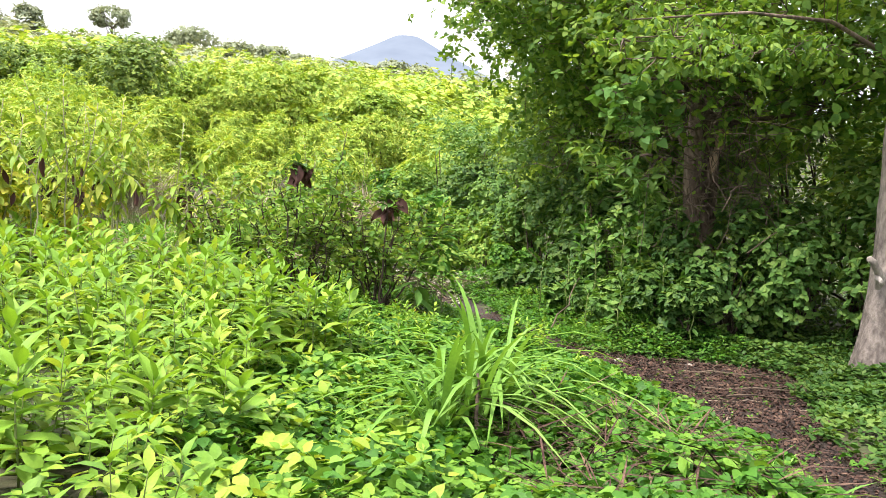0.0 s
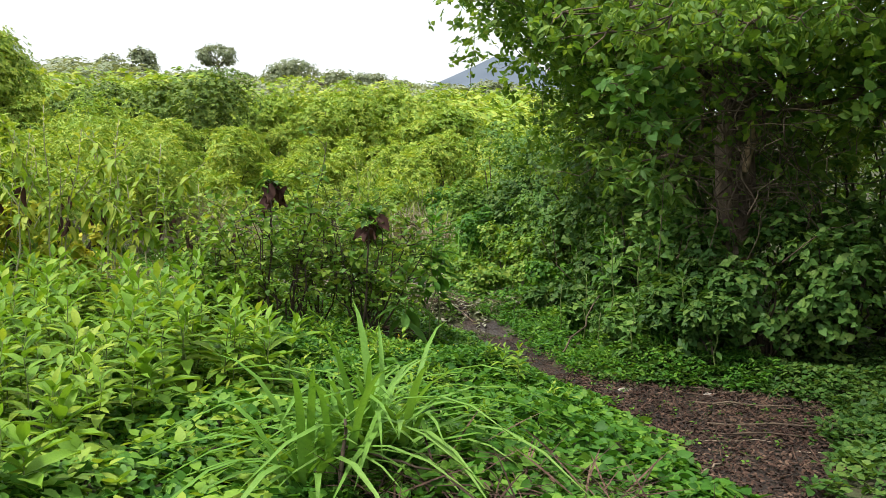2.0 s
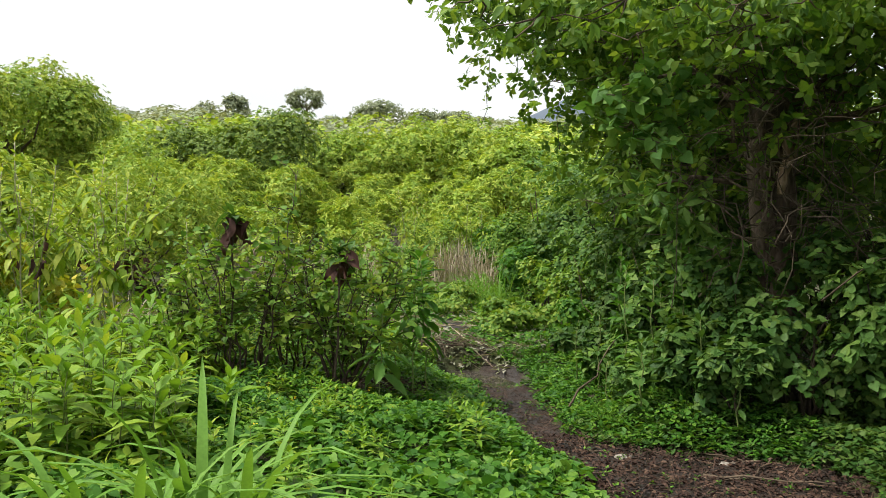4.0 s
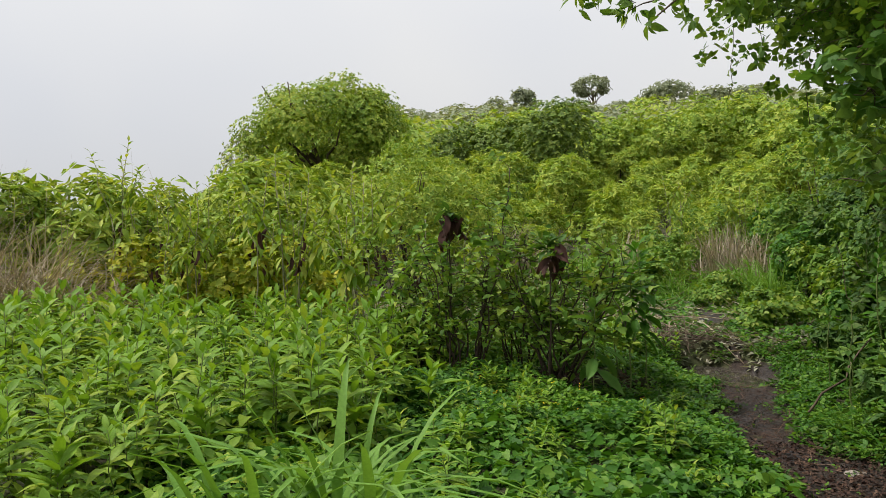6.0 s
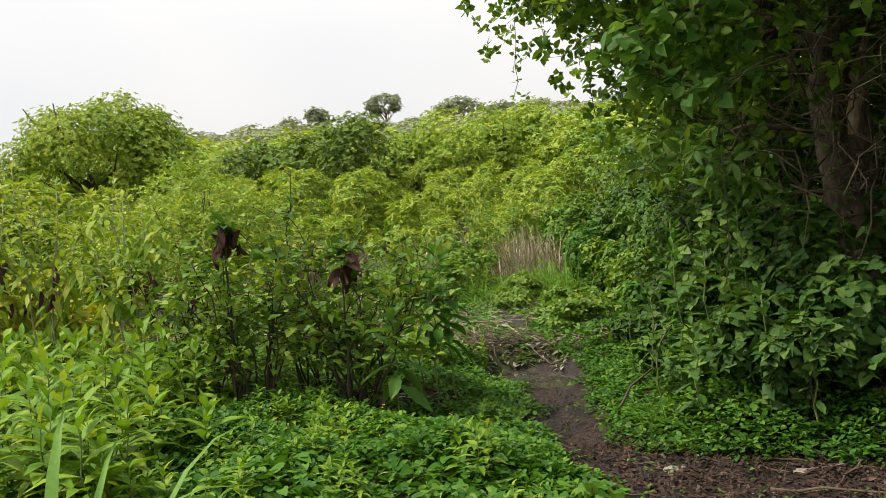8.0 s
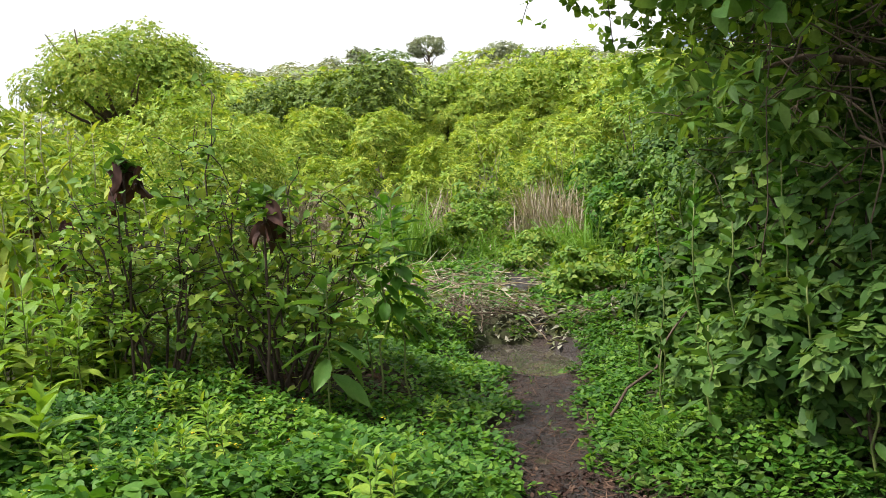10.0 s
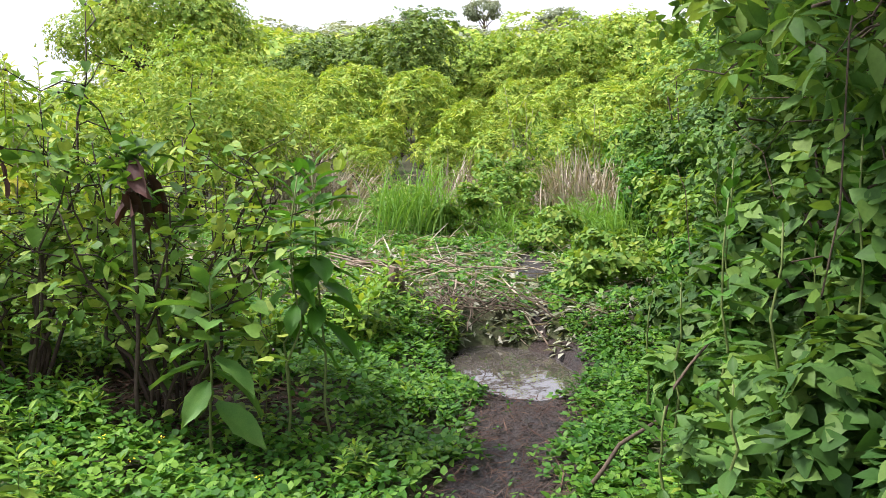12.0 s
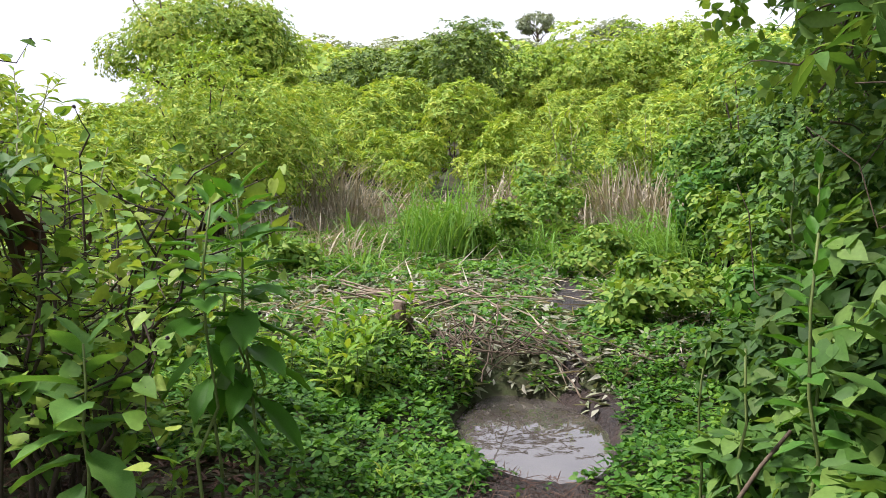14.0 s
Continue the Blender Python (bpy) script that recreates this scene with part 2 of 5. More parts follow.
# Leaf shapes: along +y, one unit long, facing +z.
def lance(w=0.16, fold=0.05, droop=0.22):
    rows = [(0.0, 0.0), (0.3, w), (0.62, w * 0.85), (1.0, 0.0)]
    v, f = [(0, 0, 0)], []
    for s, hw in rows[1:3]:
        z = -droop * s * s + 0.05 * s
        v += [(-hw, s, z + fold * hw / w), (0, s, z), (hw, s, z + fold * hw / w)]
    v.append((0, 0.96, -droop + 0.03))
    f = [(0, 2, 1), (0, 3, 2), (1, 2, 5), (1, 5, 4), (2, 3, 6), (2, 6, 5), (4, 5, 7), (5, 6, 7)]
    return np.array(v, float), np.array(f)


def fan(edge, centre):
    """A leaf from its right-hand outline, foot to tip, round a sunk centre."""
    v = list(edge) + [(-x, y, z) for x, y, z in reversed(edge[1:-1])] + [centre]
    n = len(v) - 1
    return np.array(v, float), np.array([(i, (i + 1) % n, n) for i in range(n)])


def ovate(w=0.36, fold=0.06, droop=0.12):
    return fan([(0, 0, 0), (w * 0.94, 0.27, fold), (w * 0.74, 0.64, fold * 0.5 - droop * 0.3), (0, 1.0, -droop)], (0, 0.45, 0.0))


def heart(w=0.46, fold=0.07, droop=0.15):
    return fan([(0, 0, 0), (w * 0.55, -0.12, fold), (w * 0.95, 0.08, fold * 1.2), (w * 0.93, 0.36, fold), (w * 0.5, 0.7, fold * 0.3 - droop * 0.4), (0, 1.0, -droop)], (0, 0.42, -0.03))


def dart(w=0.2, fold=0.06, droop=0.1):
    v = [(0, 0, 0), (-w, 0.42, fold), (w, 0.42, fold), (0, 1.0, -droop)]
    return np.array(v, float), np.array([(0, 3, 1), (0, 2, 3)])


def broad_leaf(w=0.27, fold=0.05, droop=0.3, n=9):
    """A large leaf: midrib sunk, margin toothed and waved."""
    v, f = [], []
    for i in range(n):
        s = i / (n - 1)
        hw = w * (math.sin(math.pi * min(1, s * 0.93 + 0.04)) ** 0.8) * (1 - 0.85 * s ** 5) * (1 + 0.05 * (-1) ** i) + 0.004
        z = 0.12 * s - droop * s * s
        for u in (-1, -0.5, 0, 0.5, 1):
            v.append((u * hw, s, z + fold * abs(u) - 0.012 * (u == 0) + 0.012 * math.sin(s * 17 + u * 3) * abs(u)))
    for i in range(n - 1):
        for j in range(4):
            a = i * 5 + j
            f += [(a, a + 1, a + 6), (a, a + 6, a + 5)]
    return np.array(v, float), np.array(f)


def place(shape, pos, along, facing, size, wide=1.0):
    """One leaf shape at many places."""
    tv, tf = shape
    pos, y = np.asarray(pos, float), unit(along)
    x = unit(np.cross(y, facing))
    z = np.cross(x, y)
    size = np.broadcast_to(np.asarray(size, float), (len(pos),))[:, None, None]
    v = pos[:, None, :] + size * (tv[None, :, 0:1] * wide * x[:, None, :] + tv[None, :, 1:2] * y[:, None, :] + tv[None, :, 2:3] * z[:, None, :])
    f = tf[None] + (np.arange(len(pos)) * len(tv))[:, None, None]
    return v.reshape(-1, 3), f.reshape(-1, 3)


def tube(points, radii, sides=6):
    p = np.asarray(points, float)
    r = np.broadcast_to(np.asarray(radii, float), (len(p),))
    t = unit(np.gradient(p, axis=0))
    ref = np.array([1.0, 0.13, 0.07]) if abs(t[0, 2]) > 0.7 else np.array([0.05, 0.1, 1.0])
    u = unit(np.cross(t, ref))
    w = np.cross(t, u)
    a = np.arange(sides) * 2 * np.pi / sides
    v = p[:, None] + r[:, None, None] * (np.cos(a)[None, :, None] * u[:, None] + np.sin(a)[None, :, None] * w[:, None])
    f = []
    for i in range(len(p) - 1):
        for j in range(sides):
            b, c = i * sides + j, i * sides + (j + 1) % sides
            f += [(b, c, c + sides), (b, c + sides, b + sides)]
    for j in range(1, sides - 1):
        f.append((0, j + 1, j))
        k = (len(p) - 1) * sides
        f.append((k, k + j, k + j + 1))
    return v.reshape(-1, 3), np.array(f)


def bent(rng, a, b, n=5, wob=0.06, sag=0.0):
    """A crooked line from a to b."""
    a, b = np.asarray(a, float), np.asarray(b, float)
    s = np.linspace(0, 1, n)[:, None]
    p = a + (b - a) * s + rng.normal(0, wob, (n, 3)) * np.sin(s * np.pi) * np.linalg.norm(b - a)
    p[:, 2] += sag * np.sin(s[:, 0] * np.pi)
    return p


def rosettes(rng, shape, pos, axis, k, size, lo, hi, wide=1.0, jitter=0.25):
    """k leaves round each axis, between the angles lo and hi above its cross plane."""
    pos, axis = np.asarray(pos, float), unit(axis)
    n = len(pos)
    helper = np.where(np.abs(axis[:, 2:3]) > 0.9, [[1.0, 0.2, 0]], [[0, 0.1, 1.0]])
    u = unit(np.cross(axis, helper))
    w = np.cross(axis, u)
    i = np.arange(k)[None]
    az = i * 2.4 + rng.uniform(0, 6.28, (n, 1)) + rng.normal(0, jitter, (n, k))
    el = np.radians(rng.uniform(lo, hi, (n, k)))
    d = axis[:, None] * np.sin(el)[..., None] + (u[:, None] * np.cos(az)[..., None] + w[:, None] * np.sin(az)[..., None]) * np.cos(el)[..., None]
    nrm = axis[:, None] * np.cos(el)[..., None] - (d - axis[:, None] * np.sin(el)[..., None]) * np.tan(np.clip(el, -1.2, 1.2))[..., None] * 0.5
    nrm = nrm + rng.normal(0, 0.25, nrm.shape)
    size = np.broadcast_to(np.asarray(size, float), (n,))[:, None] * rng.uniform(0.65, 1.2, (n, k))
    p = np.repeat(pos[:, None], k, 1) + d * 0.01
    return place(shape, p.reshape(-1, 3), d.reshape(-1, 3), nrm.reshape(-1, 3), size.reshape(-1), wide)


def lumps(d, freq, seed):
    return np.array([noise.noise(Vector((float(a), float(b), float(c))) * freq + Vector((seed * 7.3, seed * 1.9, 0))) for a, b, c in d])


# ---- lie of the land ----
TRACK = [(-0.4, -4.5, 0.22), (0.2, -2.4, 0.22), (0.65, -1.0, 0.22), (1.05, 0.3, 0.22), (1.5, 1.6, 0.28), (2.02, 2.6, 0.6), (2.4, 3.6, 0.98), (2.3, 4.15, 0.86), (1.75, 4.62, 0.42),
         (1.5, 5.1, 0.26), (1.43, 5.7, 0.24), (1.55, 7.0, 0.27), (1.56, 7.8, 0.34), (1.62, 8.5, 0.42), (1.78, 9.2, 0.32), (1.7, 9.5, 0.02), (1.62, 11.2, -0.05), (1.6, 11.8, 0.22), (1.58, 12.6, 0.24), (1.55, 13.6, 0.05)]
TX, TY, TW = (np.array(c) for c in zip(*TRACK))


def step(x, a, b):
    t = np.clip((x - a) / (b - a), 0, 1)
    return t * t * (3 - 2 * t)


def off_track(x, y):
    """Metres beyond the worn track's edge, negative on it; plus on its west side or not."""
    cx, hw = np.interp(y, TY, TX), np.interp(y, TY, TW)
    hw = np.where(y > 13.7, 0.0, hw)
    wob = 0.06 * np.sin(y * 5.1) + 0.04 * np.sin(y * 11.7 + x)
    return np.abs(x - cx) - hw + wob, x < cx


def in_pool(x, y):
    """Below 1 inside the pool's rim."""
    px = 1.44 - 0.12 * (y - 8.5)
    return ((x - px) / 0.52) ** 2 + ((y - 8.6) / 0.88) ** 2 + 0.12 * np.sin(7 * x + 3 * y)


def land(x, y):
    x, y = np.asarray(x, float), np.asarray(y, float)
    d, west = off_track(x, y)
    h = np.where(west, 0.14 * step(d, 0.05, 1.3), 0.10 * step(d, 0.0, 1.2)) * (1 - step(y, 9.5, 11))
    h = h + 0.17 * step(y, 9.25, 9.9) + 0.03 * np.clip(y - 10, 0, 14)
    h = h * step(in_pool(x, y), 0.9, 2.2)
    h = h - 0.16 * (1 - step(in_pool(x, y), 0.75, 1.35))
    h = h - 0.03 * (1 - step(d, -0.15, 0.1)) * (y < 13.7)
    r, az = np.hypot(x - 0.5, y), np.degrees(np.arctan2(x - 0.5, y))
    s = step(az, -36, -22) * (1 - 0.5 * step(az, 35, 70))
    h = h + 0.152 * s * np.clip(np.sqrt((r - 22) ** 2 + 16) + (r - 22), 0, None) / 2 * (r < 290) + 0.152 * s * 268 * (r >= 290)
    h = h + 0.03 * np.sin(x * 2.3 + 1) * np.sin(y * 1.9) * step(d, 0.1, 0.8) * (r < 40)
    return h


def grow(inner0, inner1, fine, outer):
    core = np.arange(inner0, inner1 + fine / 2, fine)
    g, s = [], fine
    pos = 0.0
    while pos < outer:
        s *= 1.28
        pos += s
        g.append(pos)
    g = np.array(g)
    return np.concatenate([(inner0 - g)[::-1], core, inner1 + g])


def grid_mesh(name, xs, ys, zfun, material):
    gx, gy = np.meshgrid(xs, ys)
    v = np.stack([gx, gy, zfun(gx, gy)], -1).reshape(-1, 3)
    nx, ny = len(xs), len(ys)
    a = (np.arange(ny - 1)[:, None] * nx + np.arange(nx - 1)[None]).ravel()
    f = np.concatenate([np.stack([a, a + 1, a + nx + 1], 1), np.stack([a, a + nx + 1, a + nx], 1)])
    return tri_mesh(name, v, f, material, True)


ground = new("ground", grid_mesh("ground", grow(-6, 6, 0.1, 4800), grow(-5, 16, 0.1, 4800), land, SOIL))
tagged(ground, "dark damp soil under weeds, rising to a wooded hillside", "ground", kind="structure")


def strip_mesh():
    """The worn track: a strip with a broken edge, a little above the soil."""
    ys = np.arange(-4.4, 13.6, 0.06)
    us = np.linspace(-1, 1, 17)
    cx, hw = np.interp(ys, TY, TX), np.interp(ys, TY, TW)
    edge = 0.05 * np.sin(ys * 5.1) + 0.05 * np.sin(ys * 13 + 1)
    x = cx[:, None] + us[None] * (hw + 0.10 + edge)[:, None]
    y = np.repeat(ys[:, None], len(us), 1)
    z = land(x, y) + 0.012
    q = np.stack([x, y], -1).reshape(-1, 2)
    bumps = np.array([noise.noise(Vector((a * 6, b * 6, 0))) * 0.022 + noise.noise(Vector((a * 15, b * 15, 3))) * 0.014 for a, b in q]).reshape(z.shape)
    z = z + bumps * (1 - np.abs(us[None]) ** 6) - 0.035 * np.abs(us[None]) ** 8
    nx, ny = len(us), len(ys)
    a = (np.arange(ny - 1)[:, None] * nx + np.arange(nx - 1)[None]).ravel()
    f = np.concatenate([np.stack([a, a + 1, a + nx + 1], 1), np.stack([a, a + nx + 1, a + nx], 1)])
    return tri_mesh("footpath", np.stack([x, y, z], -1).reshape(-1, 3), f, MUD, True)


footpath = tagged(new("footpath", strip_mesh()), "trodden dark brown mud footpath winding between weeds", "path", kind="structure")


def pool_mesh():
    n = 64
    a = np.linspace(0, 2 * np.pi, n, endpoint=False)
    v = [(1.38, 8.55, -0.04)] + [(1.38 + 0.80 * math.cos(t), 8.55 + 1.08 * math.sin(t), -0.04) for t in a]
    return tri_mesh("puddle", np.array(v), np.array([(0, i + 1, (i + 1) % n + 1) for i in range(n)]), WATER)


tagged(new("puddle", pool_mesh()), "shallow muddy puddle reflecting the white sky", "puddle", kind="structure")


def mountain_mesh():
    n, m = 72, 30
    v, f = [], []
    for i in range(m):
        s = i / (m - 1)
        r = 1700 * s
        for j in range(n):
            a = 2 * np.pi * j / n
            gully = 1 + 0.06 * s * math.sin(a * 9 + 1) + 0.04 * s * math.sin(a * 23)
            z = 760 * (math.exp(-r / 1250) if r > 60 else 0.953 - (60 - r) * 0.0001)
            v.append((r * gully * math.cos(a), r * gully * math.sin(a), z - 30))
    for i in range(m - 1):
        for j in range(n):
            a, b = i * n + j, i * n + (j + 1) % n
            f += [(a, b, b + n), (a, b + n, a + n)]
    return tri_mesh("mountain", np.array(v), np.array(f), PAINTED_HAZE, True)


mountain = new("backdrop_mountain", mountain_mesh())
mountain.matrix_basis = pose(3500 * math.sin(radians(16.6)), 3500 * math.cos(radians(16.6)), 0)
tagged(mountain, "far volcano, its pale blue haze painted as a glow", "mountain", kind="structure")


# ---- plant builders ----
def herb_geometry(rng, h, leaves, length, bare=0.25, lean=0.08, shape=None, low=-15, high=70, branches=0, stem_r=0.007):
    """An upright leafy herb: stems, and leaves spiralling up them."""
    shape = shape or lance()
    stems, blades = [], []
    tops = [((0, 0, 0), (rng.normal(0, lean) * h, rng.normal(0, lean) * h, h), stem_r)]
    for _ in range(branches):
        s = rng.uniform(0.45, 0.75)
        a = rng.uniform(0, 6.28)
        base = np.array(tops[0][1]) * s
        tops.append((base, base + np.array([math.cos(a) * 0.28 * h, math.sin(a) * 0.28 * h, (1 - s) * h * rng.uniform(0.7, 1.05)]), stem_r * 0.7))
    for a, b, r in tops:
        line = bent(rng, a, b, 6, 0.02)
        stems.append(tube(line, np.linspace(r, r * 0.4, 6), 5))
        n = leaves
        s = np.linspace(bare if a[2] == 0 else 0.3, 1.0, n)
        pos = np.stack([np.interp(s, np.linspace(0, 1, 6), line[:, k]) for k in range(3)], 1)
        az = np.arange(n) * 2.4 + rng.uniform(0, 6.28) + rng.normal(0, 0.2, n)
        el = np.radians(low + (high - low) * ((s - bare) / (1 - bare)).clip(0, 1) ** 1.3 + rng.normal(0, 9, n))
        d = np.stack([np.cos(el) * np.cos(az), np.cos(el) * np.sin(az), np.sin(el)], 1)
        up = np.array([[0, 0, 1.0]]) - d * d[:, 2:3] + rng.normal(0, 0.12, (n, 3))
        size = length * (1.0 - 0.45 * np.abs(s - 0.55) / 0.45).clip(0.4, 1) * rng.uniform(0.8, 1.15, n)
        blades.append((pos, d, up, size))
    return stems, blades, shape


def herb(name, label, category, rng, m, count, spread, h, leaves, length, leaf_mat, stem_mat, single=False, **kw):
    """A thing made of several stems that grow from one root."""
    top = thing(name, label, category, m)
    stems, spots = [], []
    shape = None
    for _ in range(count):
        o = np.array([rng.normal(0, spread), rng.normal(0, spread), 0])
        st, bl, shape = herb_geometry(rng, h * rng.uniform(0.75, 1.1), leaves, length, **kw)
        stems += [(v + o, f) for v, f in st]
        spots += [(p + o, d, u, s) for p, d, u, s in bl]
    for v, f in stems:
        part("stem", tri_mesh("stem", v, f, stem_mat, True), top)
    if single:
        leaf = tri_mesh("leaf", *shape, leaf_mat, True)
        for p, d, u, s in spots:
            for i in range(len(p)):
                y = Vector(d[i]).normalized()
                x = y.cross(Vector(u[i])).normalized()
                z = x.cross(y)
                q = Matrix((x, y, z)).transposed().to_4x4()
                part("leaf", leaf, top, "", Matrix.Translation(p[i]) @ q @ Matrix.Scale(float(s[i]), 4))
    else:
        part("foliage", tri_mesh("foliage", *join([place(shape, *q) for q in spots]), leaf_mat, True), top)
    return top


def lobed(rng, n, radius, height, lobes, inner, seed, low=0.45, fine=1.0):
    """Places and outward ways over a mass of rounded lobes of unlike size."""
    lob = unit(rng.normal(0, 1, (lobes, 3)) * [1, 1, 0.75] + [0, 0, 0.3])
    size = rng.uniform(0.34, 0.52, lobes) * fine
    c = lob * rng.uniform(0.5, 0.68, (lobes, 1)) * (1.3 - 0.3 * fine) * [radius, radius, 0.55 * height] + [0, 0, low * height]
    j = rng.integers(0, lobes, n)
    d = unit(rng.normal(0, 1, (n, 3)) + lob[j] * 0.6 + [0, 0, 0.35])
    rough = 1 + 0.35 * lumps(d, 3.0, seed)
    depth = np.where(rng.random(n) < inner, rng.uniform(0.2, 0.85, n), rng.uniform(0.9, 1.05, n))
    return c[j] + d * (size[j] * rough * depth)[:, None] * [radius, radius, 0.62 * height], d


def dome_bush(name, label, category, seed, m, radius, height, sprigs, length, leaf_mat, stem_mat, shape=None, k=7, lo=5, hi=65, inner=0.35, lobes=9, stems=9):
    """A rounded bush: crooked stems and a lumpy, gappy mass of leaf sprigs."""
    rng = np.random.default_rng(seed)
    shape = shape or dart()
    top = thing(name, label, category, m)
    p, d = lobed(rng, sprigs, radius, height, lobes, inner, seed)
    keep = p[:, 2] > 0.06 * height
    p, d = p[keep], d[keep]
    axis = unit(d * [1, 1, 0.5] + [0, 0, 0.95] + rng.normal(0, 0.3, d.shape))
    part("foliage", tri_mesh("foliage", *rosettes(rng, shape, p, axis, k, length, lo, hi), leaf_mat, len(shape[0]) > 4), top)
    if stems:
        tubes = []
        for i in range(stems):
            t = p[rng.integers(len(p))] * 0.9
            tubes.append(tube(bent(rng, rng.normal(0, 0.08 * radius, 3) * [1, 1, 0], t, 5, 0.06), np.linspace(0.022, 0.006, 5) * (0.5 + 0.3 * height), 5))
        part("stem", tri_mesh("stem", *join(tubes), stem_mat, True), top)
    return top


def at_ground(x, y, turn=0.0, s=1.0, sink=0.02, tip=0.0):
    return pose(x, y, float(land(x, y)) - sink, tip, 0, turn) @ Matrix.Scale(s, 4)


def repeat(ob, x, y, turn, s, label="", group=""):
    c = copy_thing(ob, at_ground(x, y, turn))
    c.scale = (s, s, s)
    return tagged(c, label, group=group)


def tuft(name, label, rng, m, blades, length, leaf_mat, spread=0.12, stiff=0.5, w=0.012, single=False, lean=(0, 0), category="grass"):
    """Long arching blades from one root."""
    top = thing(name, label, category, m)
    made = []
    for _ in range(blades):
        a = rng.uniform(0, 6.28)
        L = length * rng.uniform(0.55, 1.1)
        out = rng.uniform(0.3, 1.05) * (1 - stiff)
        s = np.linspace(0, 1, 7)
        horiz = L * (0.25 * s * out + 0.95 * out * s ** 2)
        z = L * (s * (1 - 0.25 * out) - 0.75 * out * s ** 3)
        root = rng.normal(0, spread, 2)
        c = np.stack([root[0] + horiz * math.cos(a) + lean[0] * z, root[1] + horiz * math.sin(a) + lean[1] * z, z], 1)
        hw = w * rng.uniform(0.7, 1.3) * np.array([0.6, 0.9, 1, 0.95, 0.8, 0.5, 0.04])
        side = np.array([-math.sin(a), math.cos(a), 0.0])
        v = np.concatenate([c - side * hw[:, None] + [0, 0, 0.003], c - [0, 0, 0.002], c + side * hw[:, None] + [0, 0, 0.003]])
        f = []
        for i in range(6):
            for b in (0, 7):
                f += [(b + i, b + 7 + i, b + 8 + i), (b + i, b + 8 + i, b + 1 + i)]
        made.append((v, np.array(f)))
    if single:
        for v, f in made:
            part("blade", tri_mesh("blade", v, f, leaf_mat, True), top)
    else:
        tagged(part("foliage", tri_mesh("foliage", *join(made), leaf_mat, True), top), kind="stuff")
    return top


# ---- right-hand trees ----
def tree(name, label, trunk_line, trunk_r, clusters, leaf_mat, seed, leaf=0.085, per=46, k=5, spread=0.55, shape=None, limbs=True, lo=-30, hi=45, category="tree", bark=None, bark_label="grey-brown rough bark"):
    """Tapered trunk, limbs to every leaf cluster, and gappy clusters of leaves."""
    rng = np.random.default_rng(seed)
    top = thing(name, label, category, pose(*trunk_line[0]))
    o = np.array(trunk_line[0])
    line = np.array(trunk_line) - o
    s = np.linspace(0, len(line) - 1, 36)
    fine_line = np.stack([np.interp(s, np.arange(len(line)), line[:, k]) for k in range(3)], 1)
    v, f = tube(fine_line, np.interp(s, np.arange(len(line)), trunk_r), 18)
    knots = np.array([noise.noise(Vector(q * [7, 7, 2.2])) + 0.5 * noise.noise(Vector(q * [19, 19, 5])) for q in v])
    centre = np.repeat(fine_line, 18, 0)
    v = v + (v - centre) * (0.16 * knots)[:, None]
    part("trunk", tri_mesh("trunk", v, f, bark or BARK, True), top, bark_label)
    c = np.asarray(clusters, float) - o
    tubes, pos, axis = [], [], []
    for q in c:
        n_from = line[min(len(line) - 1, max(1, int(len(line) * rng.uniform(0.5, 1.0))))]
        if limbs and rng.random() < 0.16:
            r = 0.01 + 0.008 * np.linalg.norm(q - n_from)
            part("limb", tri_mesh("limb", *tube(bent(rng, n_from, q, 9, 0.07, 0.1), np.linspace(r, 0.006, 9), 6), TWIG, True), top)
        g = q + np.clip(rng.normal(0, 1, (per, 3)), -1.5, 1.5) * spread * [1, 1, 0.6]
        for e in g[:5]:
            tubes.append(tube(bent(rng, q, e, 4, 0.08), np.linspace(0.007, 0.002, 4), 4))
        pos.append(g)
        axis.append(unit(rng.normal(0, 0.5, (per, 3)) + [0, 0, 0.75] + (g - q) * 0.5))
    tagged(part("twigwork", tri_mesh("twigwork", *join(tubes), TWIG, True), top), kind="stuff")
    part("crown", tri_mesh("crown", *rosettes(rng, shape or ovate(), np.concatenate(pos), np.concatenate(axis), k, leaf, lo, hi), leaf_mat, True), top)
    return top


rng = np.random.default_rng(4)
cl = []
while len(cl) < 150:
    x, y, z = rng.uniform(0.2, 6.3), rng.uniform(2.2, 12.5), rng.uniform(2.4, 5.9)
    if ((x - 4.6) / 4.2) ** 2 + ((y - 7.2) / 5.0) ** 2 + ((z - 4.4) / 2.3) ** 2 > 1:
        continue
    if x < 3.5 - (z - 2.6) * 1.3 or (y > 8.4 and x < 3.3) or (y < 4.2 and x < 2.6 and z < 4.4):
        continue
    cl.append((x, y, z))
cl += [(rng.uniform(3.0, 5.6), rng.uniform(4.7, 5.9), rng.uniform(3.0, 3.9)) for _ in range(30)]
# the skirt of the crown over the far side of the path
for _ in range(95):
    z = rng.uniform(2.5, 5.2)
    x = np.interp(z, [2.3, 2.7, 3.2, 3.7, 4.2, 5.2], [3.3, 3.1, 2.8, 2.5, 1.95, 1.6]) + 0.35 + 2.6 * rng.random() ** 1.3
    cl.append((x, rng.uniform(7.0, 10.2), z))
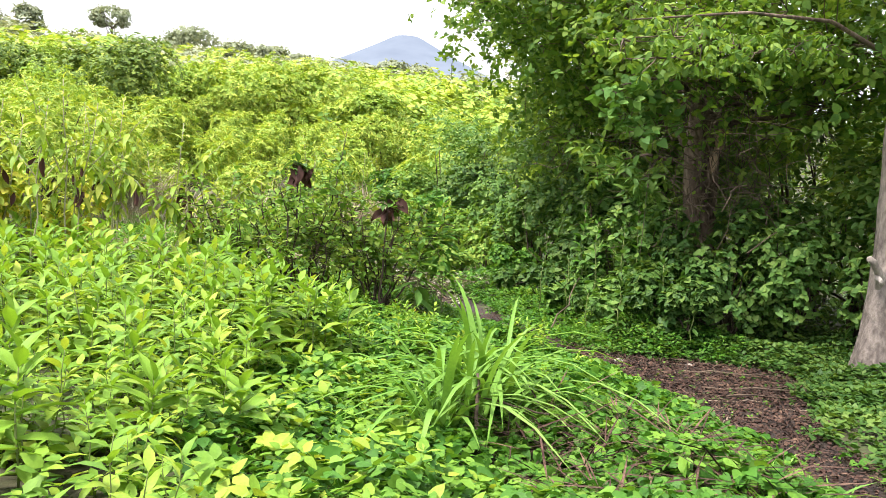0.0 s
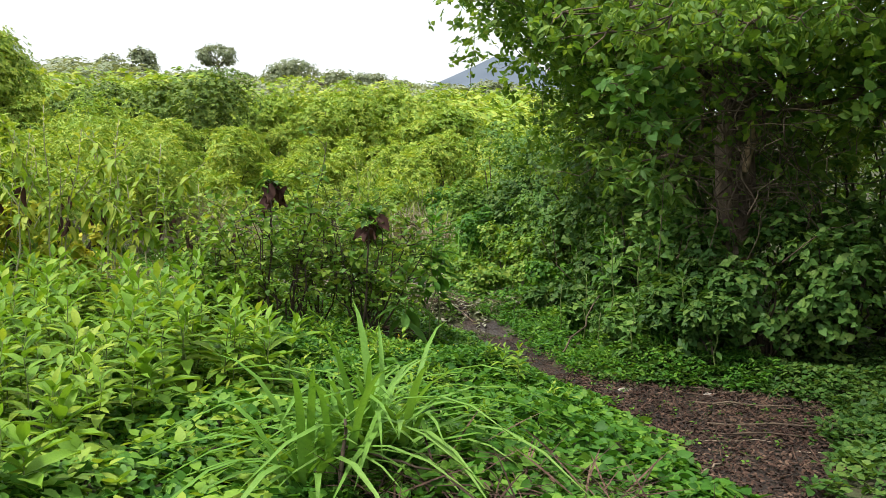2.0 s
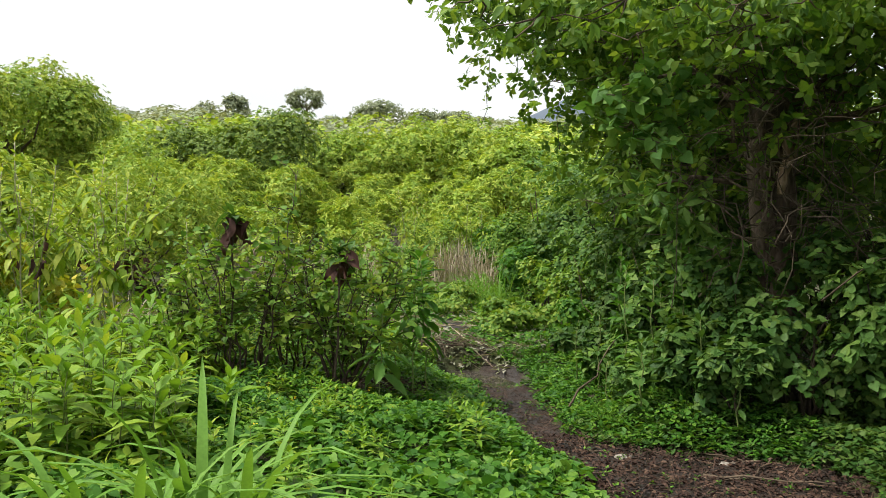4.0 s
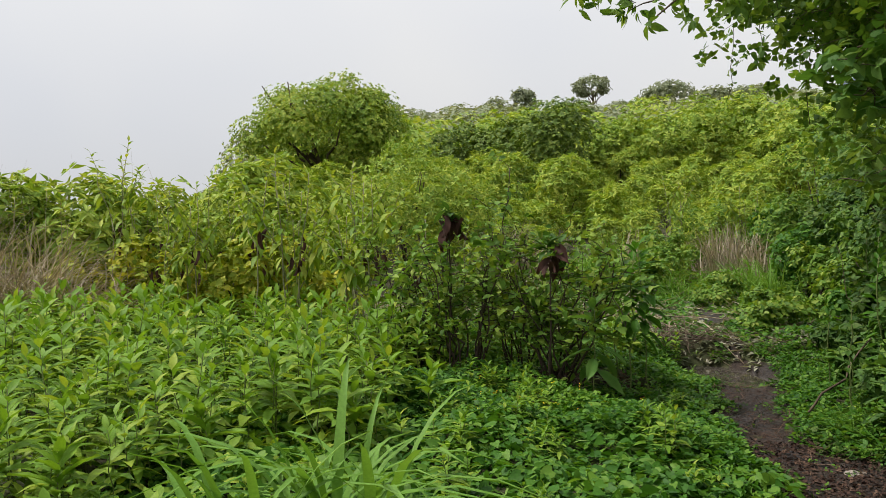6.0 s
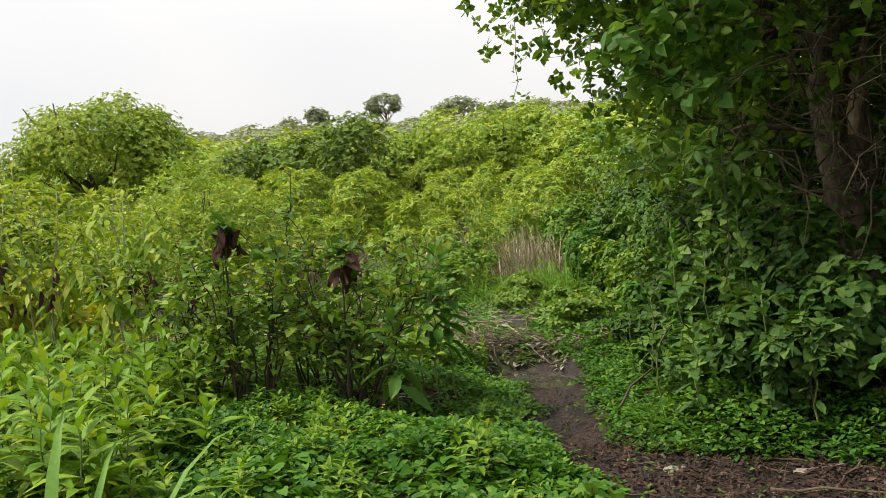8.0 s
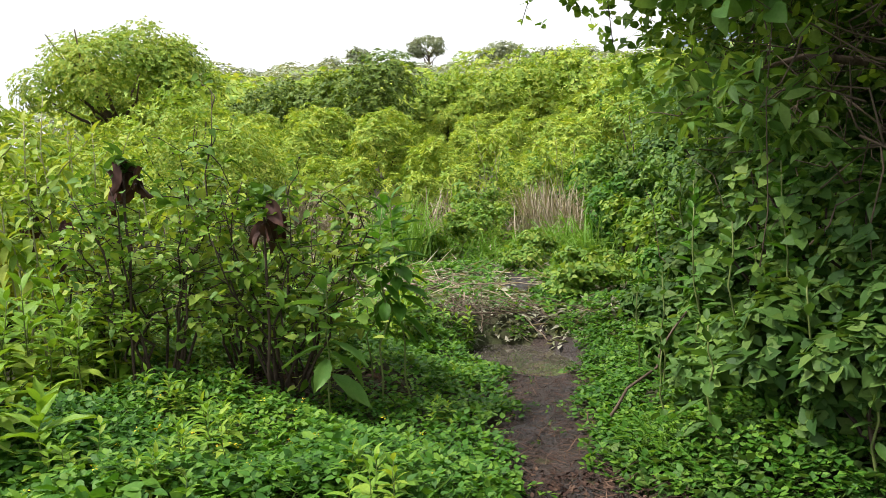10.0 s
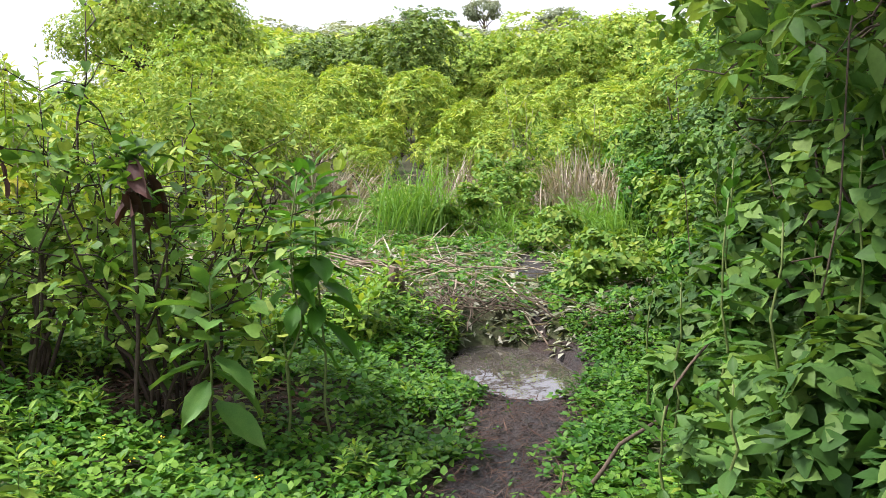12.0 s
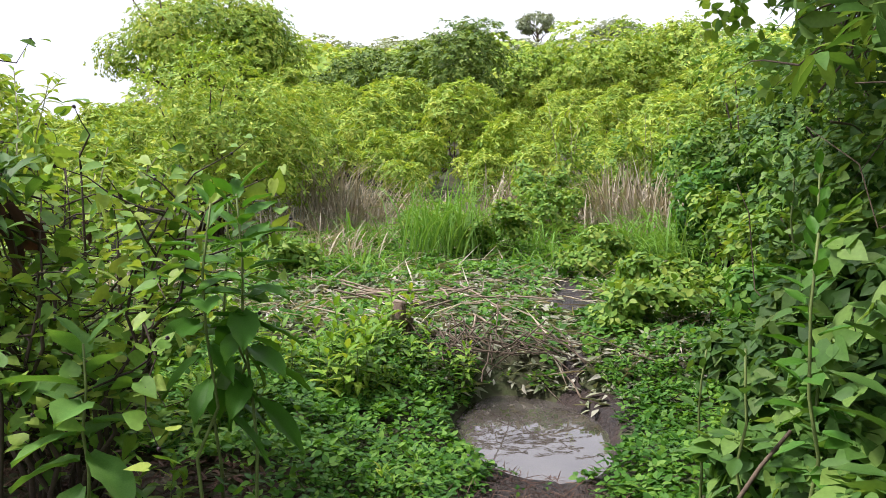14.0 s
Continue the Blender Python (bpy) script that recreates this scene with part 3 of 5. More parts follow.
broadleaf = tree("broadleaf_tree", "leaning tree with rough brown bark and dense dark green crown", [(4.0, 6.15, 0.05), (3.98, 6.1, 0.9), (3.95, 6.05, 1.7), (3.9, 6.0, 2.4), (3.85, 5.95, 3.0), (3.9, 6.1, 3.8), (4.1, 6.5, 5.0)],
     [0.28, 0.23, 0.21, 0.23, 0.19, 0.12, 0.06], cl, LEAF_TREE, 11, per=36, k=5, leaf=0.105)
cl = [(rng.uniform(3.2, 6.6), rng.uniform(1.6, 5.2), rng.uniform(3.4, 6.2)) for _ in range(50)]
# Extra clusters, mostly above the view, added to shade the right-hand foreground.
cl += [(rng.uniform(3.4, 7.2), rng.uniform(-1.6, 4.6), rng.uniform(4.4, 6.4)) for _ in range(24)]
pale_tree = tree("pale_barked_tree", "pale grey-barked tree trunk with a broken branch beside the path", [(4.16, 3.3, -0.05), (4.14, 3.3, 0.25), (4.22, 3.32, 0.9), (4.3, 3.35, 1.7), (4.3, 3.35, 2.6), (4.4, 3.4, 4.0)],
     [0.27, 0.2, 0.16, 0.16, 0.17, 0.10], cl, LEAF_TREE, 12, per=40, k=5, leaf=0.095, limbs=False, bark=GREY_BARK, bark_label="pale grey cracked bark")
g = np.random.default_rng(19)
for tip, foot, r in (((-0.34, -0.12, 1.34), (0.03, 0.0, 1.0), 0.055), ((-0.2, -0.16, 1.1), (-0.16, -0.05, 1.2), 0.035)):
    part("branch_stub", tri_mesh("branch_stub", *tube(bent(g, foot, tip, 6, 0.05), np.linspace(r, r * 0.55, 6), 9), GREY_BARK, True), pale_tree, "short broken branch")
v, f = tube(bent(g, (-0.2, -0.5, 2.1), (-0.02, -0.47, 2.85), 9, 0.02) , [0.03, 0.045, 0.055, 0.05, 0.06, 0.05, 0.045, 0.04, 0.02], 9)
part("limb", tri_mesh("limb", v, f, PALE_BARK, True), broadleaf, "pale peeled limb climbing the trunk")
# low boughs: a spray near the path, and a sunlit one with large round leaves
cl = [(0.45, 2.5, 2.85), (0.75, 2.5, 2.75), (0.95, 2.6, 2.95), (1.3, 2.7, 2.95), (1.7, 2.8, 3.0), (2.1, 2.9, 3.05), (2.5, 3.0, 3.1), (2.9, 3.1, 3.2), (1.5, 3.2, 3.2), (2.0, 3.4, 3.3), (2.4, 3.6, 3.2), (1.1, 3.0, 3.25)]
tree("low_bough", "drooping bough with narrow dark leaves above the path", [(4.3, 3.35, 3.2), (3.0, 3.1, 3.45), (1.8, 2.8, 3.3), (0.5, 2.5, 3.0)], [0.03, 0.02, 0.012, 0.005], cl, LEAF_TREE, 14, per=20, k=5, leaf=0.085, spread=0.17, shape=lance(0.19), limbs=False, lo=-75, hi=-10, category="branch")
cl = [(2.05, 5.15, 2.9), (2.2, 5.2, 2.7), (2.4, 5.2, 2.55), (2.45, 5.3, 2.85), (2.7, 5.4, 2.7), (2.9, 5.5, 2.9), (2.3, 5.2, 3.05), (2.6, 5.3, 3.1)]
tree("low_bough", "drooping bough with large round pale green leaves", [(3.85, 5.95, 3.0), (3.2, 5.6, 3.2), (2.6, 5.3, 3.15), (2.1, 5.15, 3.0)], [0.04, 0.03, 0.018, 0.006], cl, LEAF_BROAD, 15, per=12, k=3, leaf=0.12, spread=0.15, shape=heart(0.5), limbs=False, lo=-60, hi=10, category="branch")
# spray of twigs over the path, and the creeper that hangs from it
cl = [(0.6, 6.8, 4.45), (0.95, 7.0, 4.35), (1.3, 7.1, 4.2), (1.7, 7.2, 4.0), (2.1, 7.2, 3.75), (1.2, 7.0, 4.6), (1.6, 7.2, 4.55), (2.5, 7.2, 3.45), (2.0, 7.3, 4.3), (2.75, 7.0, 3.2)]
tree("overhanging_branch", "leafy branch hanging over the path against the sky", [(3.5, 6.4, 4.5), (2.6, 6.9, 4.55), (1.6, 7.2, 4.5), (0.9, 7.0, 4.45)], [0.05, 0.04, 0.025, 0.01], cl, LEAF_TREE, 13, per=24, k=5, leaf=0.10, spread=0.2, limbs=False, category="branch")


def hanging_vine(points, leaves, seed):
    r = np.random.default_rng(seed)
    top = thing("hanging_vine", "thin leafy creeper hanging from the tree", "vine", pose(*points[0]))
    line = np.array(points) - np.array(points[0])
    part("stem", tri_mesh("stem", *tube(line, 0.004, 4), TWIG), top)
    s = r.uniform(0.1, 1, leaves)
    pos = np.stack([np.interp(s, np.linspace(0, 1, len(line)), line[:, k]) for k in range(3)], 1)
    d = unit(r.normal(0, 1, (leaves, 3)) + [0, 0, -0.5])
    pos = pos + d * r.uniform(0, 0.0012 * leaves, (leaves, 1))
    part("foliage", tri_mesh("foliage", *place(ovate(), pos, d, r.normal(0, 1, (leaves, 3)), r.uniform(0.05, 0.09, leaves)), LEAF_TREE), top)


hanging_vine([(1.66, 9.4, 4.3), (1.66, 9.45, 4.0), (1.63, 9.5, 3.75), (1.66, 9.55, 3.55), (1.6, 9.6, 3.38)], 26, 3)
hanging_vine([(2.3, 8.0, 3.6), (2.25, 8.0, 3.2), (2.28, 7.95, 2.8)], 20, 5)
hanging_vine([(3.72, 5.78, 2.95), (3.7, 5.8, 2.4), (3.78, 5.8, 1.9), (3.76, 5.82, 1.3), (3.8, 5.85, 0.8)], 90, 7)
hanging_vine([(4.1, 5.75, 2.7), (4.15, 5.75, 2.0), (4.12, 5.8, 1.4), (4.2, 5.85, 0.9)], 70, 9)
hanging_vine([(2.75, 5.4, 2.6), (2.68, 5.35, 2.0), (2.7, 5.4, 1.4), (2.62, 5.3, 1.1)], 30, 6)

# ---- hedge of bushes beside the path ----
HEDGE = [(3.75, 5.2, 0.95, 1.6), (3.55, 6.5, 0.95, 1.75), (3.85, 7.9, 0.95, 2.2), (4.15, 9.4, 1.0, 2.2), (4.3, 11.0, 1.0, 2.0), (4.3, 12.8, 1.0, 2.2), (4.4, 14.8, 1.2, 2.5),
         (4.6, 4.9, 0.9, 1.7), (5.3, 3.9, 0.9, 1.9), (6.1, 2.6, 1.0, 2.0), (5.0, 8.4, 1.3, 3.2), (5.2, 6.4, 1.2, 2.8), (5.0, 10.8, 1.4, 3.4), (6.6, 4.8, 1.3, 3.4), (7.0, 7.2, 1.5, 3.8), (5.0, 13.4, 1.5, 3.4),
         (4.6, 16.5, 1.6, 3.3), (7.4, 9.6, 1.6, 4.2), (7.6, 2.4, 1.4, 3.6), (6.5, 12.6, 1.7, 4.4), (5.7, 4.9, 1.0, 2.6), (6.4, 3.6, 1.1, 2.8), (8.6, 4.6, 1.6, 4.4), (8.8, 7.4, 1.6, 4.6)]
# Leaf colour takes in the tree's shade; LEAF_SHRUB paints light reaching the back.
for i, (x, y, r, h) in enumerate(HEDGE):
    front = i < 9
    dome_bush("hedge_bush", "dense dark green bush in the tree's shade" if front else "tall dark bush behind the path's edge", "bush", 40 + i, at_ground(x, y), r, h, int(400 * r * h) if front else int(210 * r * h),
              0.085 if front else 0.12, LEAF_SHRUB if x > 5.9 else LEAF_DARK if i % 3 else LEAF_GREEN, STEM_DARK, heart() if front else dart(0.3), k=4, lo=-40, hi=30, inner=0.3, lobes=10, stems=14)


def tangle(seed, lo, hi, n, label):
    """Bare twigs in the shade."""
    r = np.random.default_rng(seed)
    lo, hi = np.array(lo, float), np.array(hi, float)
    bits = []
    for _ in range(n):
        a = r.uniform(lo, hi)
        b = a + unit(r.normal(0, 1, 3) + [0, 0, 0.3]) * r.uniform(0.3, 1.1)
        bits.append(tube(bent(r, a, b, 5, 0.08), np.linspace(0.008, 0.002, 5), 4))
    return tagged(new("twig_tangle", tri_mesh("twig_tangle", *join(bits), TWIG, True)), label, "twigs", kind="stuff")


tangle(8, (2.9, 4.6, 0.6), (4.6, 8.5, 2.9), 150, "bare brown twigs tangled under the tree")
tangle(18, (3.2, 4.9, 1.5), (4.3, 5.7, 3.4), 150, "dry twigs and creeper stems tangled in front of the trunk")

# ---- open hillside thicket ----
PROTO = []
for i, (r, h, n) in enumerate([(1.35, 2.15, 370), (1.6, 2.4, 450), (1.2, 1.9, 320), (1.4, 2.6, 420)]):
    PROTO.append(dome_bush("thicket_shrub", "yellow-green shrub in the hillside thicket", "shrub", 70 + i, at_ground(-9 + 3 * i, 24), r, h, n, 0.175, LEAF_THICKET, STEM_DARK, dart(0.17, 0.05, 0.25), k=8, lo=-20, hi=40, inner=0.12, lobes=6, stems=4))
rng = np.random.default_rng(21)
spots = [(-9 + 3 * i, 24.0) for i in range(4)]
tries = 0
for az in (-31, -34, -37, -40, -43, -46, -49, -53):
    x, y = 0.5 + 14.5 * math.sin(radians(az)), 14.5 * math.cos(radians(az))
    spots.append((x, y))
    repeat(PROTO[rng.integers(4)], x, y, rng.uniform(0, 360), rng.uniform(1.05, 1.25), group="thicket shrubs")
while len(spots) < 165 and tries < 20000:
    tries += 1
    r, az = 11 + 36 * rng.random() ** 0.8, rng.uniform(-50, 24)
    x, y = 0.5 + r * math.sin(radians(az)), r * math.cos(radians(az))
    if (-3.6 < x < 6.5 and y < 19.5) or (x > 3 and y < 21) or (x < -3 and y < 12.5) or (-4.5 < x < 5 and y < 20.8) or (abs(x + 4.9) < 2.4 and abs(y - 17.3) < 2.6) or (x < -2 and y < 15 and x > -5.5):
        continue
    if az < -34 and r > 30:
        continue
    gap = 1.55 + r * 0.022
    if min((x - a) ** 2 + (y - b) ** 2 for a, b in spots) < gap * gap:
        continue
    spots.append((x, y))
    repeat(PROTO[rng.integers(4)], x, y, rng.uniform(0, 360), rng.uniform(0.75, 1.2) * (1 + max(0, r - 25) * 0.008) * (0.85 if az < -30 else 1) * (0.74 if r < 27 and az > -20 else 1), group="thicket shrubs")
dome_bush("feathery_bush", "large round yellow-green bush with fine leaves", "bush", 90, at_ground(-4.9, 17.3), 2.2, 3.3, 2600, 0.12, LEAF_THICKET, STEM_DARK, dart(0.2), k=6, lo=-20, hi=50, inner=0.3, lobes=16, stems=14)
DARKB = [(-7.1, 41, 3.2, 5.6), (-2.0, 47, 3.0, 4.6), (3.0, 44, 3.6, 5.9), (7.5, 46, 3.6, 5.8), (-12.5, 46, 3.0, 4.4), (11.5, 40, 3.0, 4.2), (-10, 52, 3, 4.6), (0.5, 55, 3.4, 4.4), (-15.5, 50, 2.6, 3.4)]
for i, (az, r, rad, h) in enumerate(DARKB):
    x, y = 0.5 + r * math.sin(radians(az)), r * math.cos(radians(az))
    dome_bush("hillside_tree", "rounded green tree on the hillside", "tree", 100 + i, at_ground(x, y), rad, h - 0.6, 2100, 0.2, LEAF_HILL if i in (0, 4, 8) else LEAF_THICKET, STEM_DARK, dart(0.3), k=6, lo=-25, hi=30, inner=0.12, lobes=13, stems=5)


def standing_tree(name, label, m, trunk_h, trunk_r, crown_r, crown_h, flat, sprigs, leaf, mat, seed, stems=8, lobes=14):
    r = np.random.default_rng(seed)
    top = thing(name, label, "tree", m)
    bits = [tube(bent(r, (0, 0, -0.5), (0.05 * trunk_h, 0, trunk_h), 6, 0.03), np.linspace(trunk_r, trunk_r * 0.6, 6), 8)]
    for _ in range(stems):
        a = r.uniform(0, 6.28)
        bits.append(tube(bent(r, (0.04 * trunk_h, 0, trunk_h * r.uniform(0.6, 1)), (crown_r * 0.7 * math.cos(a), crown_r * 0.7 * math.sin(a), trunk_h + crown_h * r.uniform(0.2, 0.8)), 5, 0.05), np.linspace(trunk_r * 0.45, 0.03, 5), 5))
    part("trunk", tri_mesh("trunk", *join(bits), TWIG, True), top)
    p, d = lobed(r, sprigs, crown_r, crown_h, lobes, 0.15, seed, 0.35, 0.7)
    p = p + r.normal(0, 0.045 * crown_r, p.shape) * [1, 1, 0.7]
    p[:, 2] = np.where(p[:, 2] < 0.3 * crown_h, 0.3 * crown_h + (p[:, 2] - 0.3 * crown_h) * flat, p[:, 2]) + trunk_h
    part("crown", tri_mesh("crown", *rosettes(r, dart(0.32), p, unit(d + [0, 0, 0.4]), 6, leaf, -15, 38), mat), top)
    return top


standing_tree("round_crowned_tree", "broad round-crowned green tree standing above the thicket", at_ground(-17.0, 41.5), 1.2, 0.28, 4.9, 6.2, 0.8, 8000, 0.175, LEAF_THICKET, 31, 12, 34)
az, r = radians(-3.45), 228
standing_tree("umbrella_tree", "lone flat-crowned tree on the ridge", at_ground(r * math.sin(az), r * math.cos(az)), 9.0, 0.3, 5.6, 6.8, 0.6, 950, 0.5, LEAF_FAR_HAZED, 36, 14, 20)
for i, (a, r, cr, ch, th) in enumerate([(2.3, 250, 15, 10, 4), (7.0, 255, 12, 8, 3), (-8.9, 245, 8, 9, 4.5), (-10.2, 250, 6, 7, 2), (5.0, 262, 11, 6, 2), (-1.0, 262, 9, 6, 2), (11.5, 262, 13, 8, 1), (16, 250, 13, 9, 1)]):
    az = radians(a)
    standing_tree("ridge_tree", "spreading dark tree on the distant ridge", at_ground(r * math.sin(az), r * math.cos(az)), th, 0.5, cr, ch, 0.5, int(110 * cr), 0.8, LEAF_FAR_HAZED, 50 + i, 6, 9)

# far woods: one leafy cover over the hill
r_ = np.random.default_rng(77)
for far, count, r0, r1, material in ((0, 150, 48, 125, LEAF_THICKET), (1, 260, 105, 240, LEAF_FAR_HAZED)):
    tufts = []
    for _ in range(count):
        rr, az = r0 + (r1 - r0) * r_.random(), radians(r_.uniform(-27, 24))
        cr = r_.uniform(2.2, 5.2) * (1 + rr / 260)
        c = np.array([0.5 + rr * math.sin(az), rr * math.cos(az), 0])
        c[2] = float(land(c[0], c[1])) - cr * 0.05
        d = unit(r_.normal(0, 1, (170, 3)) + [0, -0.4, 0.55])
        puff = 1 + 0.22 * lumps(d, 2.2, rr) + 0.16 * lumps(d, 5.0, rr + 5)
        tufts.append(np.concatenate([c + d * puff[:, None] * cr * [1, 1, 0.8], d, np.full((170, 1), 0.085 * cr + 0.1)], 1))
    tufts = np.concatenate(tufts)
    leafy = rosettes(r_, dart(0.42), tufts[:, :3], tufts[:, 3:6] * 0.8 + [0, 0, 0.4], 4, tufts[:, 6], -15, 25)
    tagged(new("far_woods", tri_mesh("far_woods", *leafy, material)), "woods along the distant ridge, haze painted into their grey-green" if far else "bright green woods covering the hill", "woods", kind="stuff")


# ---- tall herbs and the middle shrubs ----
rng = np.random.default_rng(5)
TALL = [(-3.85, 7.9, 2.5, 4), (-2.65, 7.45, 2.0, 3), (-5.5, 8.2, 2.1, 3), (-6.9, 9.5, 2.7, 3), (-4.5, 8.9, 2.3, 3), (-3.2, 8.8, 2.3, 3), (-7.8, 10.6, 2.5, 3), (-2.0, 8.6, 1.8, 2), (-6.0, 10.4, 2.4, 3), (-9.6, 9.6, 2.3, 3), (-10.8, 11, 2.5, 3), (-5.0, 10.3, 2.5, 3),
        (-12.2, 9.6, 2.4, 3), (-8.8, 11.6, 2.5, 3), (-1.9, 9.6, 1.6, 2), (-3.6, 10.2, 2.2, 3), (1.4, 19.3, 2.3, 3), (2.9, 19.4, 2.2, 3)]
HANGING = tri_mesh("dead_leaf", *broad_leaf(0.17, 0.18, 0.3), LEAF_DEAD, True)
for i, (x, y, h, n) in enumerate(TALL):
    plant = herb("tall_herb", "tall pale-stemmed herb with drooping green leaves and dead lower ones", "plant", rng, at_ground(x, y), n, 0.24, h, 28, 0.235, LEAF_TALL, STEM_PALE,
                 bare=0.5, low=-35, high=55, branches=1, shape=lance(0.16, 0.05, 0.38), stem_r=0.013)
    for _ in range(7 if i < 9 else 0):
        turn = rng.uniform(0, 6.28)
        part("dead_leaf", HANGING, plant, "", Matrix.Translation((0.28 * math.cos(turn), 0.28 * math.sin(turn), h * rng.uniform(0.5, 0.66))) @ pose(0, 0, 0, -84 + rng.normal(0, 8), rng.normal(0, 10), math.degrees(turn) - 90) @ Matrix.Scale(rng.uniform(0.15, 0.24), 4))
for i, (x, y, r, h) in enumerate([(-5.0, 9.2, 0.9, 1.7), (-6.3, 9.0, 0.9, 1.6), (-4.2, 9.6, 0.9, 1.6), (-7.6, 9.4, 0.8, 1.5)]):
    dome_bush("yellowing_bush", "bush with yellowing heart-shaped leaves among tall herbs", "bush", 130 + i, at_ground(x, y), r, h, 520, 0.09, LEAF_YELLOW, STEM_DARK, heart(), k=4, lo=-50, hi=20, inner=0.4, lobes=8)


def berry_mesh():
    bm = bmesh.new()
    bmesh.ops.create_icosphere(bm, subdivisions=1, radius=0.008)
    me = bpy.data.meshes.new("berry")
    bm.to_mesh(me)
    bm.free()
    me.materials.append(BERRY)
    return me


BERRY_MESH = berry_mesh()


def twiggy_shrub(label, m, seed, stems, h, spread, leaf, leaf_mat, tall=None):
    """Dark stems from one foot, fine twigs, small round leaves and berries."""
    r = np.random.default_rng(seed)
    top = thing("twiggy_shrub", label, "shrub", m)
    pos, berries = [], []
    for i in range(stems):
        a = i * 2.4 + r.normal(0, 0.3)
        reach = spread * r.uniform(0.3, 1.0)
        tip = np.array([math.cos(a) * reach, math.sin(a) * reach * 0.7, h * r.uniform(0.75, 1.05)])
        if tall and i == 0:
            tip = np.array(tall)
        foot = np.array([math.cos(a) * 0.07, math.sin(a) * 0.07, 0])
        main = bent(r, foot, tip, 8, 0.035)
        bits = [tube(main, np.linspace(0.013, 0.003, 8), 6)]
        for _ in range(9):
            s = r.uniform(0.35, 1.0)
            b = np.array([np.interp(s, np.linspace(0, 1, 8), main[:, k]) for k in range(3)])
            e = b + unit(r.normal(0, 1, 3) * [1, 1, 0.5] + [0, 0, 0.25]) * r.uniform(0.2, 0.5)
            tw = bent(r, b, e, 5, 0.06)
            bits.append(tube(tw, np.linspace(0.005, 0.0015, 5), 4))
            q = tw[r.integers(1, 5, 10)] + r.normal(0, 0.035, (10, 3))
            pos.append(q)
            berries += list(tw[r.integers(2, 5, 1)])
        part("stem", tri_mesh("stem", *join(bits), STEM_DARK, True), top)
    pos = np.concatenate(pos)
    d = unit(r.normal(0, 1, pos.shape) * [1, 1, 0.45] + [0, 0, -0.12])
    up = np.array([[0, 0, 1.0]]) + r.normal(0, 0.45, pos.shape)
    part("foliage", tri_mesh("foliage", *place(heart(0.40), pos, d, up, leaf * r.uniform(0.6, 1.25, len(pos))), leaf_mat, True), top)
    for b in berries:
        part("berry", BERRY_MESH, top, "", Matrix.Translation(b))
    return top


twiggy_shrub("dark-stemmed shrub with small rounded leaves and black berries", at_ground(-0.25, 6.3), 201, 15, 1.5, 0.85, 0.075, LEAF_SHRUB)
twiggy_shrub("open twiggy shrub with small round leaves beside the clearing", at_ground(-1.15, 6.4), 202, 14, 1.5, 0.8, 0.075, LEAF_SHRUB, tall=(0.45, 0, 2.15))
twiggy_shrub("low twiggy shrub with small leaves behind the weeds", at_ground(-1.75, 7.0), 203, 10, 1.35, 0.7, 0.07, LEAF_SHRUB)
twiggy_shrub("small twiggy shrub with dark berries", at_ground(-0.75, 7.1), 204, 10, 1.5, 0.7, 0.07, LEAF_SHRUB)


def withered_plant(x, y, z, seed, label):
    """A stem topped by a green tuft over hanging dead leaves."""
    r = np.random.default_rng(seed)
    g = float(land(x, y))
    top = thing("withered_plant", label, "plant", pose(x, y, g - 0.02))
    h = z - g + 0.12
    part("stem", tri_mesh("stem", *tube(bent(r, (0, 0, 0), (0, 0, h), 6, 0.015), np.linspace(0.012, 0.008, 6), 6), STEM_DARK, True), top)
    dead = tri_mesh("dead_leaf", *broad_leaf(0.26, 0.16, 0.35), LEAF_DEAD, True)
    for i in range(10):
        a = i * 2.4 + r.normal(0, 0.5)
        d = Vector((math.cos(a) + r.normal(0, 0.4), math.sin(a) + r.normal(0, 0.4), -0.5 - r.random() * 2.2)).normalized()
        up = Vector((math.cos(a) + r.normal(0, 0.9), math.sin(a) + r.normal(0, 0.9), 0.5 + r.normal(0, 0.6)))
        xx = d.cross(up).normalized()
        q = Matrix((xx, d, xx.cross(d))).transposed().to_4x4()
        part("dead_leaf", dead, top, "", Matrix.Translation((r.normal(0, 0.06), r.normal(0, 0.06), h - 0.2 * r.random())) @ q @ Matrix.Scale(r.uniform(0.14, 0.25), 4))
    green = tri_mesh("leaf", *broad_leaf(0.2, 0.05, 0.45), LEAF_GREEN, True)
    for i in range(24):
        a = i * 2.4 + r.normal(0, 0.5)
        d = Vector((math.cos(a), math.sin(a), r.uniform(-0.5, 1.3))).normalized()
        xx = d.cross(Vector((0, 0, 1))).normalized()
        q = Matrix((xx, d, xx.cross(d))).transposed().to_4x4()
        part("leaf", green, top, "", Matrix.Translation((r.normal(0, 0.05), r.normal(0, 0.05), h + 0.06 - 0.16 * r.random())) @ q @ Matrix.Scale(r.uniform(0.09, 0.2), 4))
    return top


withered_plant(-1.26, 6.2, 1.75, 1, "withered plant with brown dead leaves hanging under a green tuft")
withered_plant(-0.27, 6.02, 1.46, 2, "withered plant with purple-brown dead leaves drooping in the shrub")


